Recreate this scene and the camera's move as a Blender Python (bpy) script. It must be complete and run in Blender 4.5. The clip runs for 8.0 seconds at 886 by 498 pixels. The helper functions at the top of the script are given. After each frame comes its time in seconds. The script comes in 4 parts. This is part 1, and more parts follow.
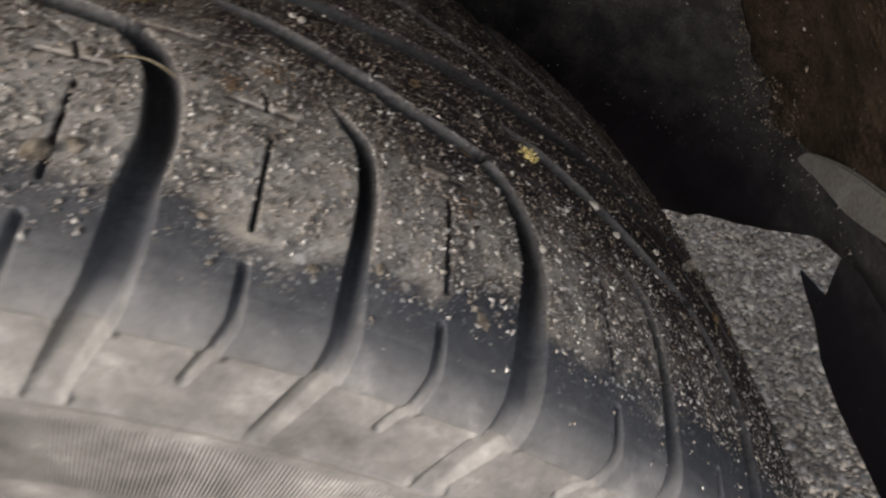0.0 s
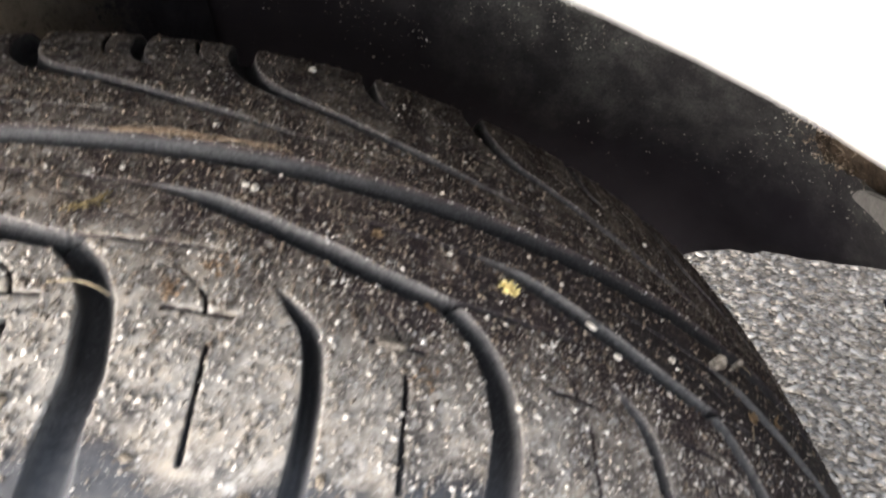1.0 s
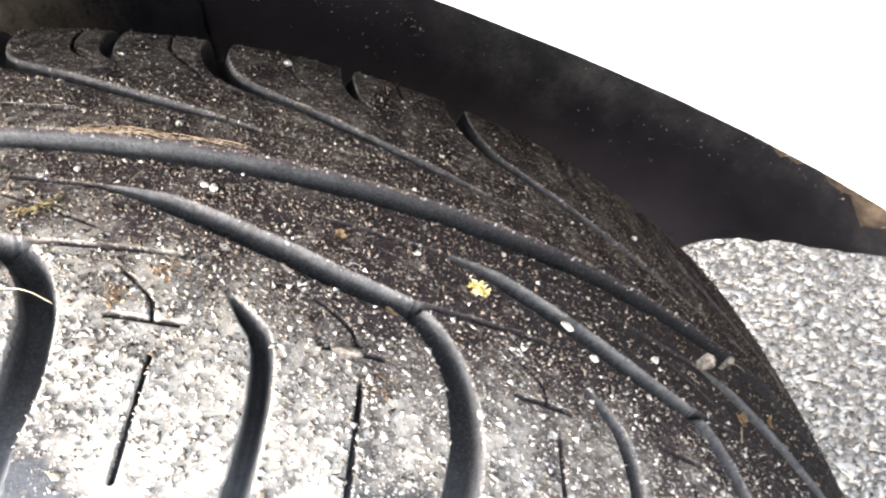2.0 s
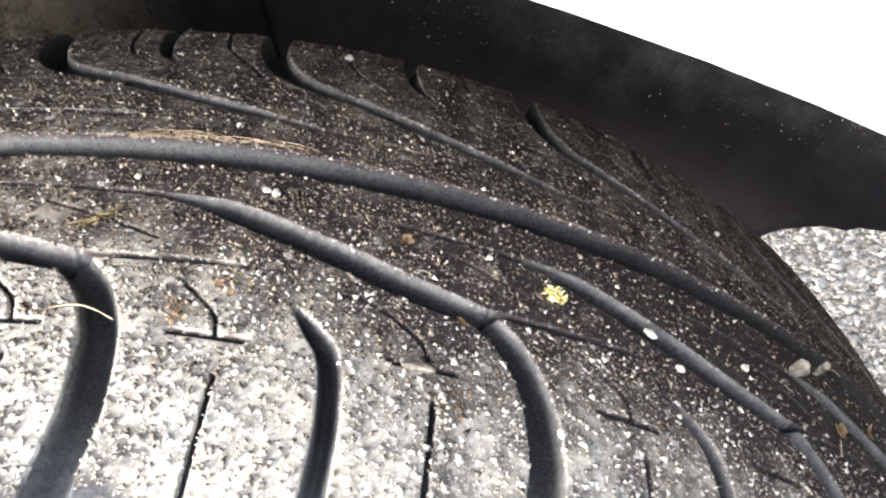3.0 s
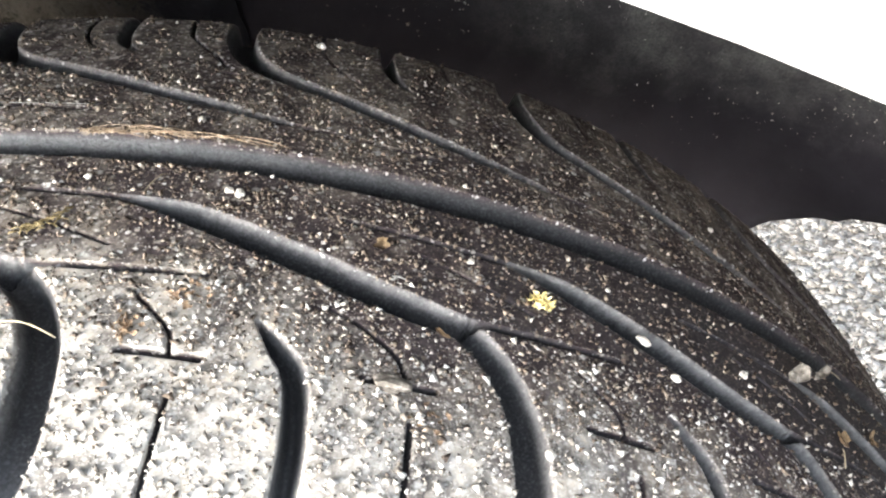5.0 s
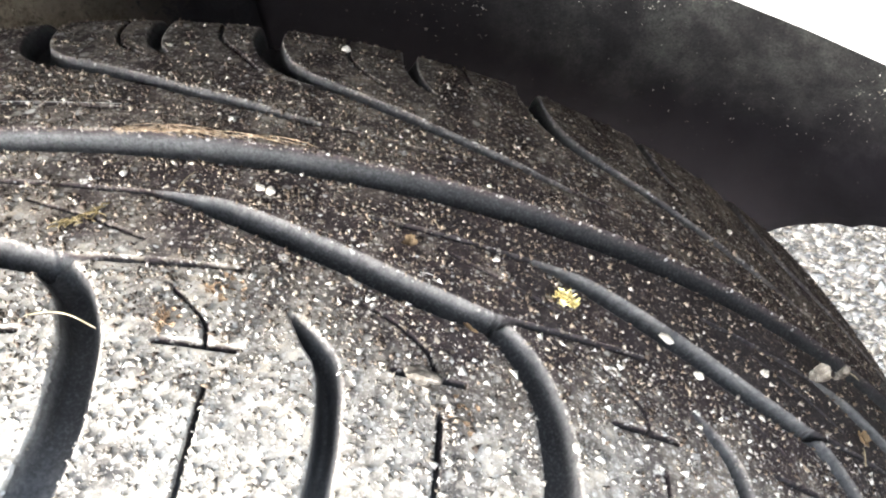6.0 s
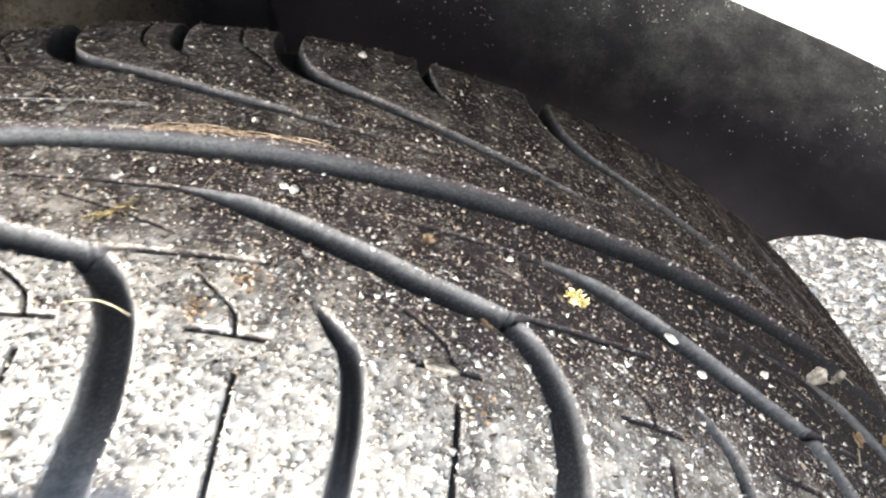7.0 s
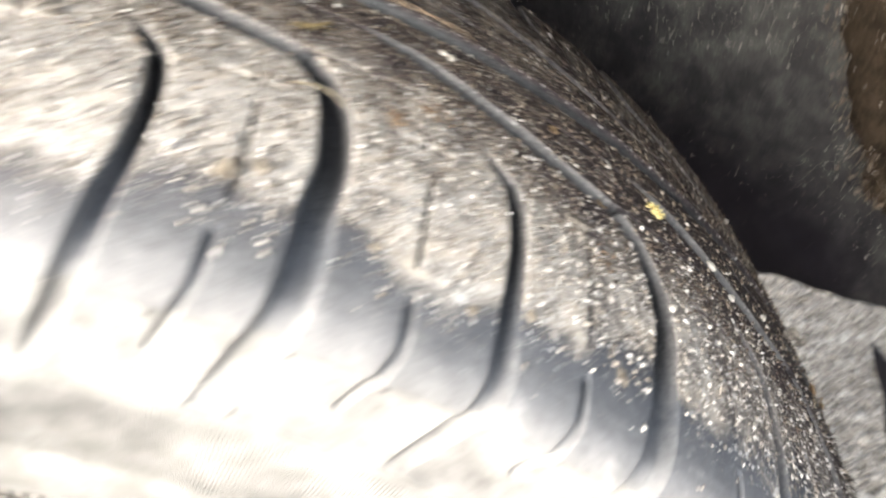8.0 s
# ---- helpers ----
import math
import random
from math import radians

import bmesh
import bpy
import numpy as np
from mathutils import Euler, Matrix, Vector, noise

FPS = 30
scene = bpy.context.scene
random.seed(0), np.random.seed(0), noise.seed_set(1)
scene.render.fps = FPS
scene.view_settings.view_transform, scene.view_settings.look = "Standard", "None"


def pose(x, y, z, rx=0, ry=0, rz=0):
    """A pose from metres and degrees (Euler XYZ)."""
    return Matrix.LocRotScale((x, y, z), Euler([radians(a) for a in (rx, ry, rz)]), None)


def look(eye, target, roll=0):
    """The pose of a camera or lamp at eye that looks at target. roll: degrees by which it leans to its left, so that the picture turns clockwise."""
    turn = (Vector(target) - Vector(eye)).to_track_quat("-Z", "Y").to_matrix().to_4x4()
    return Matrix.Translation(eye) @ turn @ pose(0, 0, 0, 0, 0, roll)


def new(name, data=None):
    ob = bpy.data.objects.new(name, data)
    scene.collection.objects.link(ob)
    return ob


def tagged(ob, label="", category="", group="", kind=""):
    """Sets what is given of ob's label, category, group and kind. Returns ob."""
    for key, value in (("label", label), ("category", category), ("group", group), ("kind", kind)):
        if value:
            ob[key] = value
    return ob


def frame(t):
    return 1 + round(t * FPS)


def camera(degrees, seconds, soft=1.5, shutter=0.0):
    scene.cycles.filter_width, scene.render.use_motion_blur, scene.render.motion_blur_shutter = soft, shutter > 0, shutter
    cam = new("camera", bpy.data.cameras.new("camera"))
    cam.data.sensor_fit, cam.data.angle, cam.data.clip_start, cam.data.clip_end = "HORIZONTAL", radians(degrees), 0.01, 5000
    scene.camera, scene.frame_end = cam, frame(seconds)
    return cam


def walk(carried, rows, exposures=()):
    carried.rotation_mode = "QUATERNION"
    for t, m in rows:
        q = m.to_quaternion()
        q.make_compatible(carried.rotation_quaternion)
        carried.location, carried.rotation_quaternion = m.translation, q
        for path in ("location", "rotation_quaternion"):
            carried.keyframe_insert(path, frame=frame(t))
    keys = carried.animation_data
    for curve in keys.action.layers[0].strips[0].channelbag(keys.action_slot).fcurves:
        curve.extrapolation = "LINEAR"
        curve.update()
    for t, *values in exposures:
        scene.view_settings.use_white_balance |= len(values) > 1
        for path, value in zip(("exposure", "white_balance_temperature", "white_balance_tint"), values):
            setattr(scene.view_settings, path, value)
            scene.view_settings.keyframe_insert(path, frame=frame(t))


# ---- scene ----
cam = camera(56.65, 8.0, soft=2.1, shutter=0.8)
PATH = [
    (0, (0.10999, -0.17357, 0.71004), (0.14572, 0.04778, 0.51072), 9.10),
    (0.1, (0.11291, -0.17087, 0.70913), (0.14676, 0.05092, 0.50997), 7.95),
    (0.2, (0.11238, -0.16891, 0.71027), (0.14533, 0.05461, 0.51290), 6.94),
    (0.3, (0.11553, -0.16847, 0.71070), (0.14262, 0.05836, 0.51625), 5.55),
    (0.5, (0.12000, -0.16226, 0.71343), (0.14068, 0.06407, 0.51761), 3.75),
    (0.7, (0.12977, -0.15387, 0.72017), (0.14085, 0.07002, 0.52078), 0.39),
    (0.8, (0.13478, -0.15153, 0.72277), (0.14124, 0.07484, 0.52600), -1.26),
    (1, (0.14456, -0.14494, 0.73001), (0.14294, 0.08287, 0.53481), -4.38),
    (1.1, (0.14841, -0.14355, 0.73093), (0.14415, 0.08430, 0.53582), -4.65),
    (2.3, (0.15969, -0.13276, 0.72472), (0.14253, 0.09086, 0.52548), -8.28),
    (2.5, (0.15744, -0.12884, 0.72437), (0.13316, 0.09395, 0.52494), -9.66),
    (3, (0.15663, -0.12565, 0.72241), (0.12312, 0.09594, 0.52298), -11.25),
    (3.5, (0.16123, -0.11570, 0.71745), (0.12991, 0.10355, 0.51509), -11.24),
    (4, (0.15838, -0.11469, 0.71605), (0.12752, 0.10543, 0.51457), -11.15),
    (4.2, (0.15900, -0.11379, 0.71660), (0.12960, 0.10586, 0.51438), -10.73),
    (4.5, (0.15876, -0.11153, 0.71478), (0.13113, 0.10693, 0.51104), -10.85),
    (6, (0.15295, -0.11662, 0.71601), (0.12162, 0.10411, 0.51527), -11.05),
    (6.5, (0.15093, -0.11747, 0.71763), (0.12132, 0.10483, 0.51837), -10.33),
    (6.6, (0.14966, -0.11878, 0.71675), (0.12084, 0.10451, 0.51848), -10.00),
    (7, (0.14814, -0.12364, 0.72024), (0.11963, 0.09909, 0.52129), -9.44),
    (7.2, (0.14350, -0.12872, 0.72277), (0.11634, 0.09504, 0.52479), -8.11),
    (7.3, (0.14142, -0.13170, 0.72013), (0.11645, 0.09240, 0.52225), -7.53),
    (7.4, (0.13838, -0.13540, 0.71654), (0.11704, 0.08863, 0.51817), -6.22),
    (7.5, (0.13365, -0.13764, 0.70962), (0.11760, 0.08309, 0.50708), -4.21),
    (7.7, (0.11578, -0.14579, 0.70710), (0.12238, 0.07449, 0.50355), 4.62),
    (7.8, (0.10716, -0.15225, 0.71288), (0.11719, 0.06830, 0.50975), 7.28),
    (8, (0.08389, -0.17276, 0.71258), (0.10768, 0.05361, 0.51716), 13.19),
]
EXPOSURES = [(0.0, 0.52, 6590, 14), (0.3, 0.93, 6590, 14), (0.5, 1.20, 6590, 14), (0.8, 1.57, 6590, 14), (1.0, 2.11, 6490, 13), (1.2, 2.65, 6390, 13), (2.3, 3.19, 6290, 11), (3.0, 3.04, 6290, 11),
             (3.5, 3.00, 6290, 11), (4.5, 3.19, 6290, 10), (6.0, 3.26, 6240, 9), (7.0, 3.27, 6240, 9), (7.5, 3.05, 6290, 9), (8.0, 2.40, 6490, 10)]
walk(cam, [(t, look(eye, target, roll)) for t, eye, target, roll in PATH], EXPOSURES)

# ---- light: bright overcast sky, one wide soft sun from the street side ----
world = bpy.data.worlds.new("sky")
scene.world = world
world.use_nodes = True
SUN_EL, SUN_AZ = 24.0, 226.0   # degrees; azimuth clockwise from +y
wn = world.node_tree.nodes
sky = wn.new("ShaderNodeTexSky")
sky.sky_type = "NISHITA"
sky.sun_disc = False
sky.sun_elevation = radians(SUN_EL)
sky.sun_rotation = radians(SUN_AZ)
sky.dust_density = 3.0
wn["Background"].inputs["Strength"].default_value = 0.15
haze = wn.new("ShaderNodeHueSaturation")      # a thin high overcast takes most of the blue out
haze.inputs["Saturation"].default_value = 0.5
world.node_tree.links.new(sky.outputs[0], haze.inputs["Color"])
world.node_tree.links.new(haze.outputs["Color"], wn["Background"].inputs["Color"])
sun = new("sun", bpy.data.lights.new("sun", "SUN"))
sun.data.energy, sun.data.angle, sun.data.color = 1.5, radians(40), (1.0, 0.98, 0.95)
az, el = radians(SUN_AZ), radians(SUN_EL)
sun.matrix_basis = look((0, 0, 3), Vector((0, 0, 3)) - Vector((math.sin(az) * math.cos(el), math.cos(az) * math.cos(el), math.sin(el))))


# ---- materials ----
def material(name, rough=0.6, spec=0.5):
    m = bpy.data.materials.new(name)
    m.use_nodes = True
    b = m.node_tree.nodes["Principled BSDF"]
    b.inputs["Roughness"].default_value = rough
    b.inputs["Specular IOR Level"].default_value = spec
    return m, m.node_tree.nodes, m.node_tree.links, b


def noise_node(n, l, coord, scale, detail=6.0, rough=0.6, kind="ShaderNodeTexNoise"):
    t = n.new(kind)
    t.inputs["Scale"].default_value = scale
    if kind == "ShaderNodeTexNoise":
        t.inputs["Detail"].default_value = detail
        t.inputs["Roughness"].default_value = rough
    l.new(coord, t.inputs["Vector"])
    return t


def ramp(n, l, fac, stops):
    r = n.new("ShaderNodeValToRGB")
    while len(r.color_ramp.elements) < len(stops):
        r.color_ramp.elements.new(0.5)
    for e, (p, c) in zip(r.color_ramp.elements, stops):
        e.position, e.color = p, (*c, 1.0) if len(c) == 3 else c
    l.new(fac, r.inputs["Fac"])
    return r


def mix(n, l, fac, a, b, kind="MIX"):
    x = n.new("ShaderNodeMix")
    x.data_type, x.blend_type = "RGBA", kind
    for sock, v in ((x.inputs["Factor"], fac), (x.inputs["A"], a), (x.inputs["B"], b)):
        if isinstance(v, (int, float)):
            sock.default_value = v
        elif isinstance(v, tuple):
            sock.default_value = (*v, 1.0)
        else:
            l.new(v, sock)
    return x.outputs["Result"]


def bump(n, l, b, height, strength, distance):
    k = n.new("ShaderNodeBump")
    k.inputs["Strength"].default_value = strength
    k.inputs["Distance"].default_value = distance
    l.new(height, k.inputs["Height"])
    l.new(k.outputs["Normal"], b.inputs["Normal"])


def grey(v, warm=0.0):
    return (v * (1 + warm), v, v * (1 - warm))


def attribute(n, name):
    a = n.new("ShaderNodeAttribute")
    a.attribute_name = name
    return a.outputs["Fac"]


def maths(n, l, kind, *values, clamp=False):
    k = n.new("ShaderNodeMath")
    k.operation, k.use_clamp = kind, clamp
    for sock, v in zip(k.inputs, values):
        if isinstance(v, (int, float)):
            sock.default_value = v
        else:
            l.new(v, sock)
    return k.outputs[0]


def flecks(n, l, co, scale, cut):
    """Scattered grains of dust: their mask and colour; the higher the cut, the fewer."""
    vo = n.new("ShaderNodeTexVoronoi")
    vo.inputs["Scale"].default_value = scale
    l.new(co, vo.inputs["Vector"])
    sep = n.new("ShaderNodeSeparateColor")
    l.new(vo.outputs["Color"], sep.inputs["Color"])
    size = maths(n, l, "MINIMUM", maths(n, l, "MULTIPLY", maths(n, l, "SUBTRACT", sep.outputs[0], cut), 1.7), 0.52)
    mask = maths(n, l, "MULTIPLY", maths(n, l, "SUBTRACT", size, vo.outputs["Distance"]), 6.5, clamp=True)
    tone = ramp(n, l, sep.outputs[1], [(0.0, (0.10, 0.08, 0.062)), (0.45, (0.23, 0.195, 0.155)), (0.75, (0.44, 0.41, 0.365)), (1.0, (0.74, 0.73, 0.70))])
    return mask, tone.outputs["Color"]


def mat_rubber():
    """Worn tread rubber; mesh attributes say how much road dust lies on it, where it is scuffed or bare sidewall, and
    where light is put into the colour.
    """
    m, n, l, b = material("tread_rubber", 0.55, 0.2)
    co = n.new("ShaderNodeTexCoord").outputs["Object"]
    blotch = noise_node(n, l, co, 75, 5, 0.7).outputs["Fac"]
    dusty = maths(n, l, "MULTIPLY", attribute(n, "dust"), maths(n, l, "MULTIPLY_ADD", blotch, 1.7, 0.15))
    big = noise_node(n, l, co, 150, 6, 0.7).outputs["Fac"]
    mid = noise_node(n, l, co, 420, 6, 0.7).outputs["Fac"]
    fine = noise_node(n, l, co, 1500, 3, 0.7).outputs["Fac"]
    warp = n.new("ShaderNodeTexNoise")
    warp.inputs["Scale"].default_value = 1300
    l.new(co, warp.inputs["Vector"])
    wv = n.new("ShaderNodeVectorMath")
    wv.operation = "MULTIPLY_ADD"
    l.new(warp.outputs["Color"], wv.inputs[0])
    wv.inputs[1].default_value = (0.0009, 0.0009, 0.0009)
    l.new(co, wv.inputs[2])
    # clean rubber, scuffed rubber with the sky's sheen in its bluish grey, the bare sidewall
    rubber = ramp(n, l, big, [(0.3, (0.015, 0.0148, 0.0152)), (0.7, (0.030, 0.0295, 0.030))]).outputs["Color"]
    rubber = mix(n, l, maths(n, l, "MULTIPLY", maths(n, l, "SUBTRACT", fine, 0.5), 2.6, clamp=True), rubber, (0.12, 0.12, 0.122))
    scuffed_sheen = ramp(n, l, mid, [(0.35, (0.058, 0.063, 0.073)), (0.65, (0.098, 0.105, 0.117))]).outputs["Color"]
    smear = noise_node(n, l, co, 62, 7, 0.72).outputs["Fac"]
    scuffed_sheen = mix(n, l, maths(n, l, "MULTIPLY", maths(n, l, "SUBTRACT", smear, 0.56), 5.0, clamp=True), scuffed_sheen, (0.20, 0.20, 0.20))
    # pale grey that puts the light in the grooves into the colour
    lit_grey = maths(n, l, "MULTIPLY", attribute(n, "lit_grey"), maths(n, l, "MULTIPLY_ADD", maths(n, l, "ADD", mid, fine), 1.6, -0.9, clamp=True))
    rubber = mix(n, l, lit_grey, rubber, (0.225, 0.227, 0.224))
    clean = mix(n, l, attribute(n, "polish"), rubber, scuffed_sheen)
    wall = ramp(n, l, big, [(0.3, (0.175, 0.17, 0.16)), (0.7, (0.275, 0.265, 0.25))]).outputs["Color"]
    grime = ramp(n, l, noise_node(n, l, co, 55, 5, 0.65).outputs["Fac"], [(0.33, grey(0.60)), (0.5, grey(0.95)), (0.57, grey(1.05)), (0.63, grey(1.4)), (0.70, grey(1.75))]).outputs["Color"]
    wall = mix(n, l, 1.0, wall, grime, "MULTIPLY")
    # a thin brown film far in, a thicker pale one near the street side
    thin = ramp(n, l, mid, [(0.38, (0.026, 0.0172, 0.0176)), (0.54, (0.055, 0.0382, 0.0385)), (0.63, (0.104, 0.079, 0.076)), (0.75, (0.195, 0.165, 0.150))]).outputs["Color"]
    lumps = maths(n, l, "MULTIPLY_ADD", big, 0.8, maths(n, l, "MULTIPLY", mid, 0.2))
    lumps = maths(n, l, "MULTIPLY_ADD", maths(n, l, "SUBTRACT", dusty, 0.95), 0.14, lumps)
    thick = ramp(n, l, lumps, [(0.33, (0.190, 0.173, 0.152)), (0.42, (0.250, 0.231, 0.206)), (0.49, (0.315, 0.296, 0.270)), (0.59, (0.44, 0.427, 0.40))]).outputs["Color"]
    # dust dried in small crumbs, each a little lighter or darker, some yellowish and some cool
    crumb = n.new("ShaderNodeTexVoronoi")
    crumb.inputs["Scale"].default_value = 620
    l.new(wv.outputs["Vector"], crumb.inputs["Vector"])
    cs = n.new("ShaderNodeSeparateColor")
    l.new(crumb.outputs["Color"], cs.inputs["Color"])
    thick = mix(n, l, 1.0, thick, ramp(n, l, cs.outputs[0], [(0.0, (0.84, 0.85, 0.86)), (0.5, (1.0, 0.99, 0.95)), (0.85, (1.12, 1.11, 1.07)), (1.0, (1.3, 1.28, 1.22))]).outputs["Color"], "MULTIPLY")
    thick = mix(n, l, 1.0, thick, ramp(n, l, blotch, [(0.36, (0.93, 0.94, 0.96)), (0.5, (1.0, 0.98, 0.95)), (0.64, (1.10, 1.0, 0.89))]).outputs["Color"], "MULTIPLY")
    heavy = maths(n, l, "MULTIPLY", maths(n, l, "SUBTRACT", dusty, 0.4), 1.7, clamp=True)
    held = maths(n, l, "MULTIPLY", dusty, 2.4, clamp=True)
    base = mix(n, l, held, clean, mix(n, l, heavy, mix(n, l, maths(n, l, "MULTIPLY", attribute(n, "polish"), 1.3, clamp=True), thin, clean), thick))
    cut = maths(n, l, "SUBTRACT", 0.76, maths(n, l, "MULTIPLY", maths(n, l, "MINIMUM", dusty, 1.0), 0.6))
    relief = maths(n, l, "ADD", mid, fine)
    for scale, part_, rare in ((330, 1.0, 0.17), (800, 1.0, 0.0), (1700, 0.8, 0.0)):
        mask, tone = flecks(n, l, wv.outputs["Vector"], scale, maths(n, l, "ADD", cut, rare))
        mask = maths(n, l, "MULTIPLY", mask, maths(n, l, "MULTIPLY", maths(n, l, "MULTIPLY_ADD", heavy, -0.25, held), part_), clamp=True)
        tone = mix(n, l, maths(n, l, "MULTIPLY", heavy, 0.55), tone, (0.66, 0.63, 0.58))
        base = mix(n, l, mask, base, tone)
        relief = maths(n, l, "ADD", relief, maths(n, l, "MULTIPLY", mask, 0.5))
    # groove rims: pale wear with the edge's highlight painted in
    base = mix(n, l, maths(n, l, "MULTIPLY", attribute(n, "rim"), maths(n, l, "MULTIPLY_ADD", mid, 1.4, -0.2, clamp=True)), base, (0.26, 0.255, 0.245))
    base = mix(n, l, attribute(n, "side"), base, wall)
    l.new(base, b.inputs["Base Color"])
    rr = ramp(n, l, held, [(0.0, grey(0.45)), (1.0, grey(0.85))])
    l.new(rr.outputs["Color"], b.inputs["Roughness"])
    keen = maths(n, l, "SUBTRACT", 1.0, maths(n, l, "MULTIPLY", maths(n, l, "SUBTRACT", 1.0, held), attribute(n, "polish")))
    relief = maths(n, l, "MULTIPLY", relief, maths(n, l, "MAXIMUM", keen, 0.1))
    relief = maths(n, l, "MULTIPLY", relief, maths(n, l, "MULTIPLY_ADD", heavy, -0.86, 1.0))
    bump(n, l, b, relief, 0.34, 0.0007)
    return m


def mat_liner():
    """Black moulded plastic with a powder of dust in soft patches and single light specks."""
    m, n, l, b = material("liner_plastic", 0.75, 0.15)
    co = n.new("ShaderNodeTexCoord").outputs["Object"]
    soft = noise_node(n, l, co, 9, 4, 0.55).outputs["Fac"]
    cloud = noise_node(n, l, co, 46, 6, 0.66).outputs["Fac"]
    powder = noise_node(n, l, co, 800, 4, 0.75).outputs["Fac"]
    plastic = ramp(n, l, cloud, [(0.3, (0.0080, 0.0067, 0.0096)), (0.7, (0.0126, 0.0110, 0.0148))]).outputs["Color"]
    sep = n.new("ShaderNodeSeparateXYZ")
    l.new(co, sep.inputs[0])
    # splashed dust: high on the front half of the inner wall, with a ragged lower edge; its spread also paints the
    # liner's uneven light
    high = maths(n, l, "ADD", sep.outputs[2], maths(n, l, "MULTIPLY", sep.outputs[0], 0.35))
    ragged = maths(n, l, "MULTIPLY_ADD", maths(n, l, "MULTIPLY_ADD", soft, 1.3, maths(n, l, "MULTIPLY", cloud, 0.6)), 0.07, high)
    cover = ramp(n, l, maths(n, l, "MULTIPLY_ADD", ragged, 4.0, -2.2), [(0.27, grey(0.03)), (0.40, grey(0.55)), (0.60, grey(1.0))]).outputs["Color"]
    strip = ramp(n, l, maths(n, l, "MULTIPLY", sep.outputs[0], 2.0), [(0.16, grey(0.08)), (0.44, grey(1.0))]).outputs["Color"]
    blot = ramp(n, l, cloud, [(0.40, grey(0.30)), (0.50, grey(0.58)), (0.62, grey(1.0))]).outputs["Color"]
    cover = mix(n, l, 1.0, cover, blot, "MULTIPLY")
    grain = ramp(n, l, powder, [(0.36, grey(0.35)), (0.62, grey(1.0))]).outputs["Color"]
    dust = mix(n, l, 1.0, mix(n, l, 1.0, cover, strip, "MULTIPLY"), grain, "MULTIPLY")
    base = mix(n, l, dust, plastic, (0.098, 0.099, 0.091))
    # single specks, thicker where the dust lies
    for scale, cut in ((190, 0.87), (460, 0.84)):
        mask, tone = flecks(n, l, co, scale, cut)
        base = mix(n, l, maths(n, l, "MULTIPLY", mask, maths(n, l, "MULTIPLY_ADD", dust, 0.7, 0.16, clamp=True)), base, tone)
    l.new(base, b.inputs["Base Color"])
    bump(n, l, b, powder, 0.4, 0.0010)
    return m


def mat_speckled(name, dark, light, scale, rough=0.7, spec=0.3, relief=0.0008, cut=(0.45, 0.65)):
    m, n, l, b = material(name, rough, spec)
    co = n.new("ShaderNodeTexCoord").outputs["Object"]
    big = noise_node(n, l, co, scale, 6)
    fine = noise_node(n, l, co, scale * 14, 4, 0.7)
    c = ramp(n, l, big.outputs["Fac"], [(cut[0], dark), (cut[1], light)]).outputs["Color"]
    f = ramp(n, l, fine.outputs["Fac"], [(0.35, grey(0.7)), (0.7, grey(1.25))]).outputs["Color"]
    l.new(mix(n, l, 1.0, c, f, "MULTIPLY"), b.inputs["Base Color"])
    r = ramp(n, l, big.outputs["Fac"], [(0.3, grey(max(rough - 0.12, 0))), (0.7, grey(min(rough + 0.12, 1)))])
    l.new(r.outputs["Color"], b.inputs["Roughness"])
    bump(n, l, b, fine.outputs["Fac"], 0.5, relief)
    return m


def mat_mud(name, dark, light, ends=None):
    """Dried mud with sandy specks in it; between the two places along x in ends it thins out to bare plastic."""
    m, n, l, b = material(name, 0.95, 0.1)
    co = n.new("ShaderNodeTexCoord").outputs["Object"]
    big = noise_node(n, l, co, 45, 6, 0.65).outputs["Fac"]
    fine = noise_node(n, l, co, 420, 5, 0.7).outputs["Fac"]
    base = ramp(n, l, maths(n, l, "MULTIPLY_ADD", fine, 0.45, maths(n, l, "MULTIPLY", big, 0.55)), [(0.42, dark), (0.58, light)]).outputs["Color"]
    cut = maths(n, l, "SUBTRACT", 1.29, maths(n, l, "MULTIPLY", big, 0.9))
    mask, tone = flecks(n, l, co, 420, cut)
    base = mix(n, l, mask, base, tone)
    if ends:
        sep = n.new("ShaderNodeSeparateXYZ")
        l.new(co, sep.inputs[0])
        ragged = maths(n, l, "MULTIPLY_ADD", maths(n, l, "ADD", big, fine), 0.10, maths(n, l, "SUBTRACT", sep.outputs[0], 0.10))
        bare = maths(n, l, "DIVIDE", maths(n, l, "SUBTRACT", ragged, ends[0]), ends[1] - ends[0], clamp=True)
        base = mix(n, l, bare, base, (0.011, 0.011, 0.0135))
    l.new(base, b.inputs["Base Color"])
    bump(n, l, b, maths(n, l, "ADD", fine, maths(n, l, "MULTIPLY", mask, 0.6)), 0.6, 0.002)
    return m


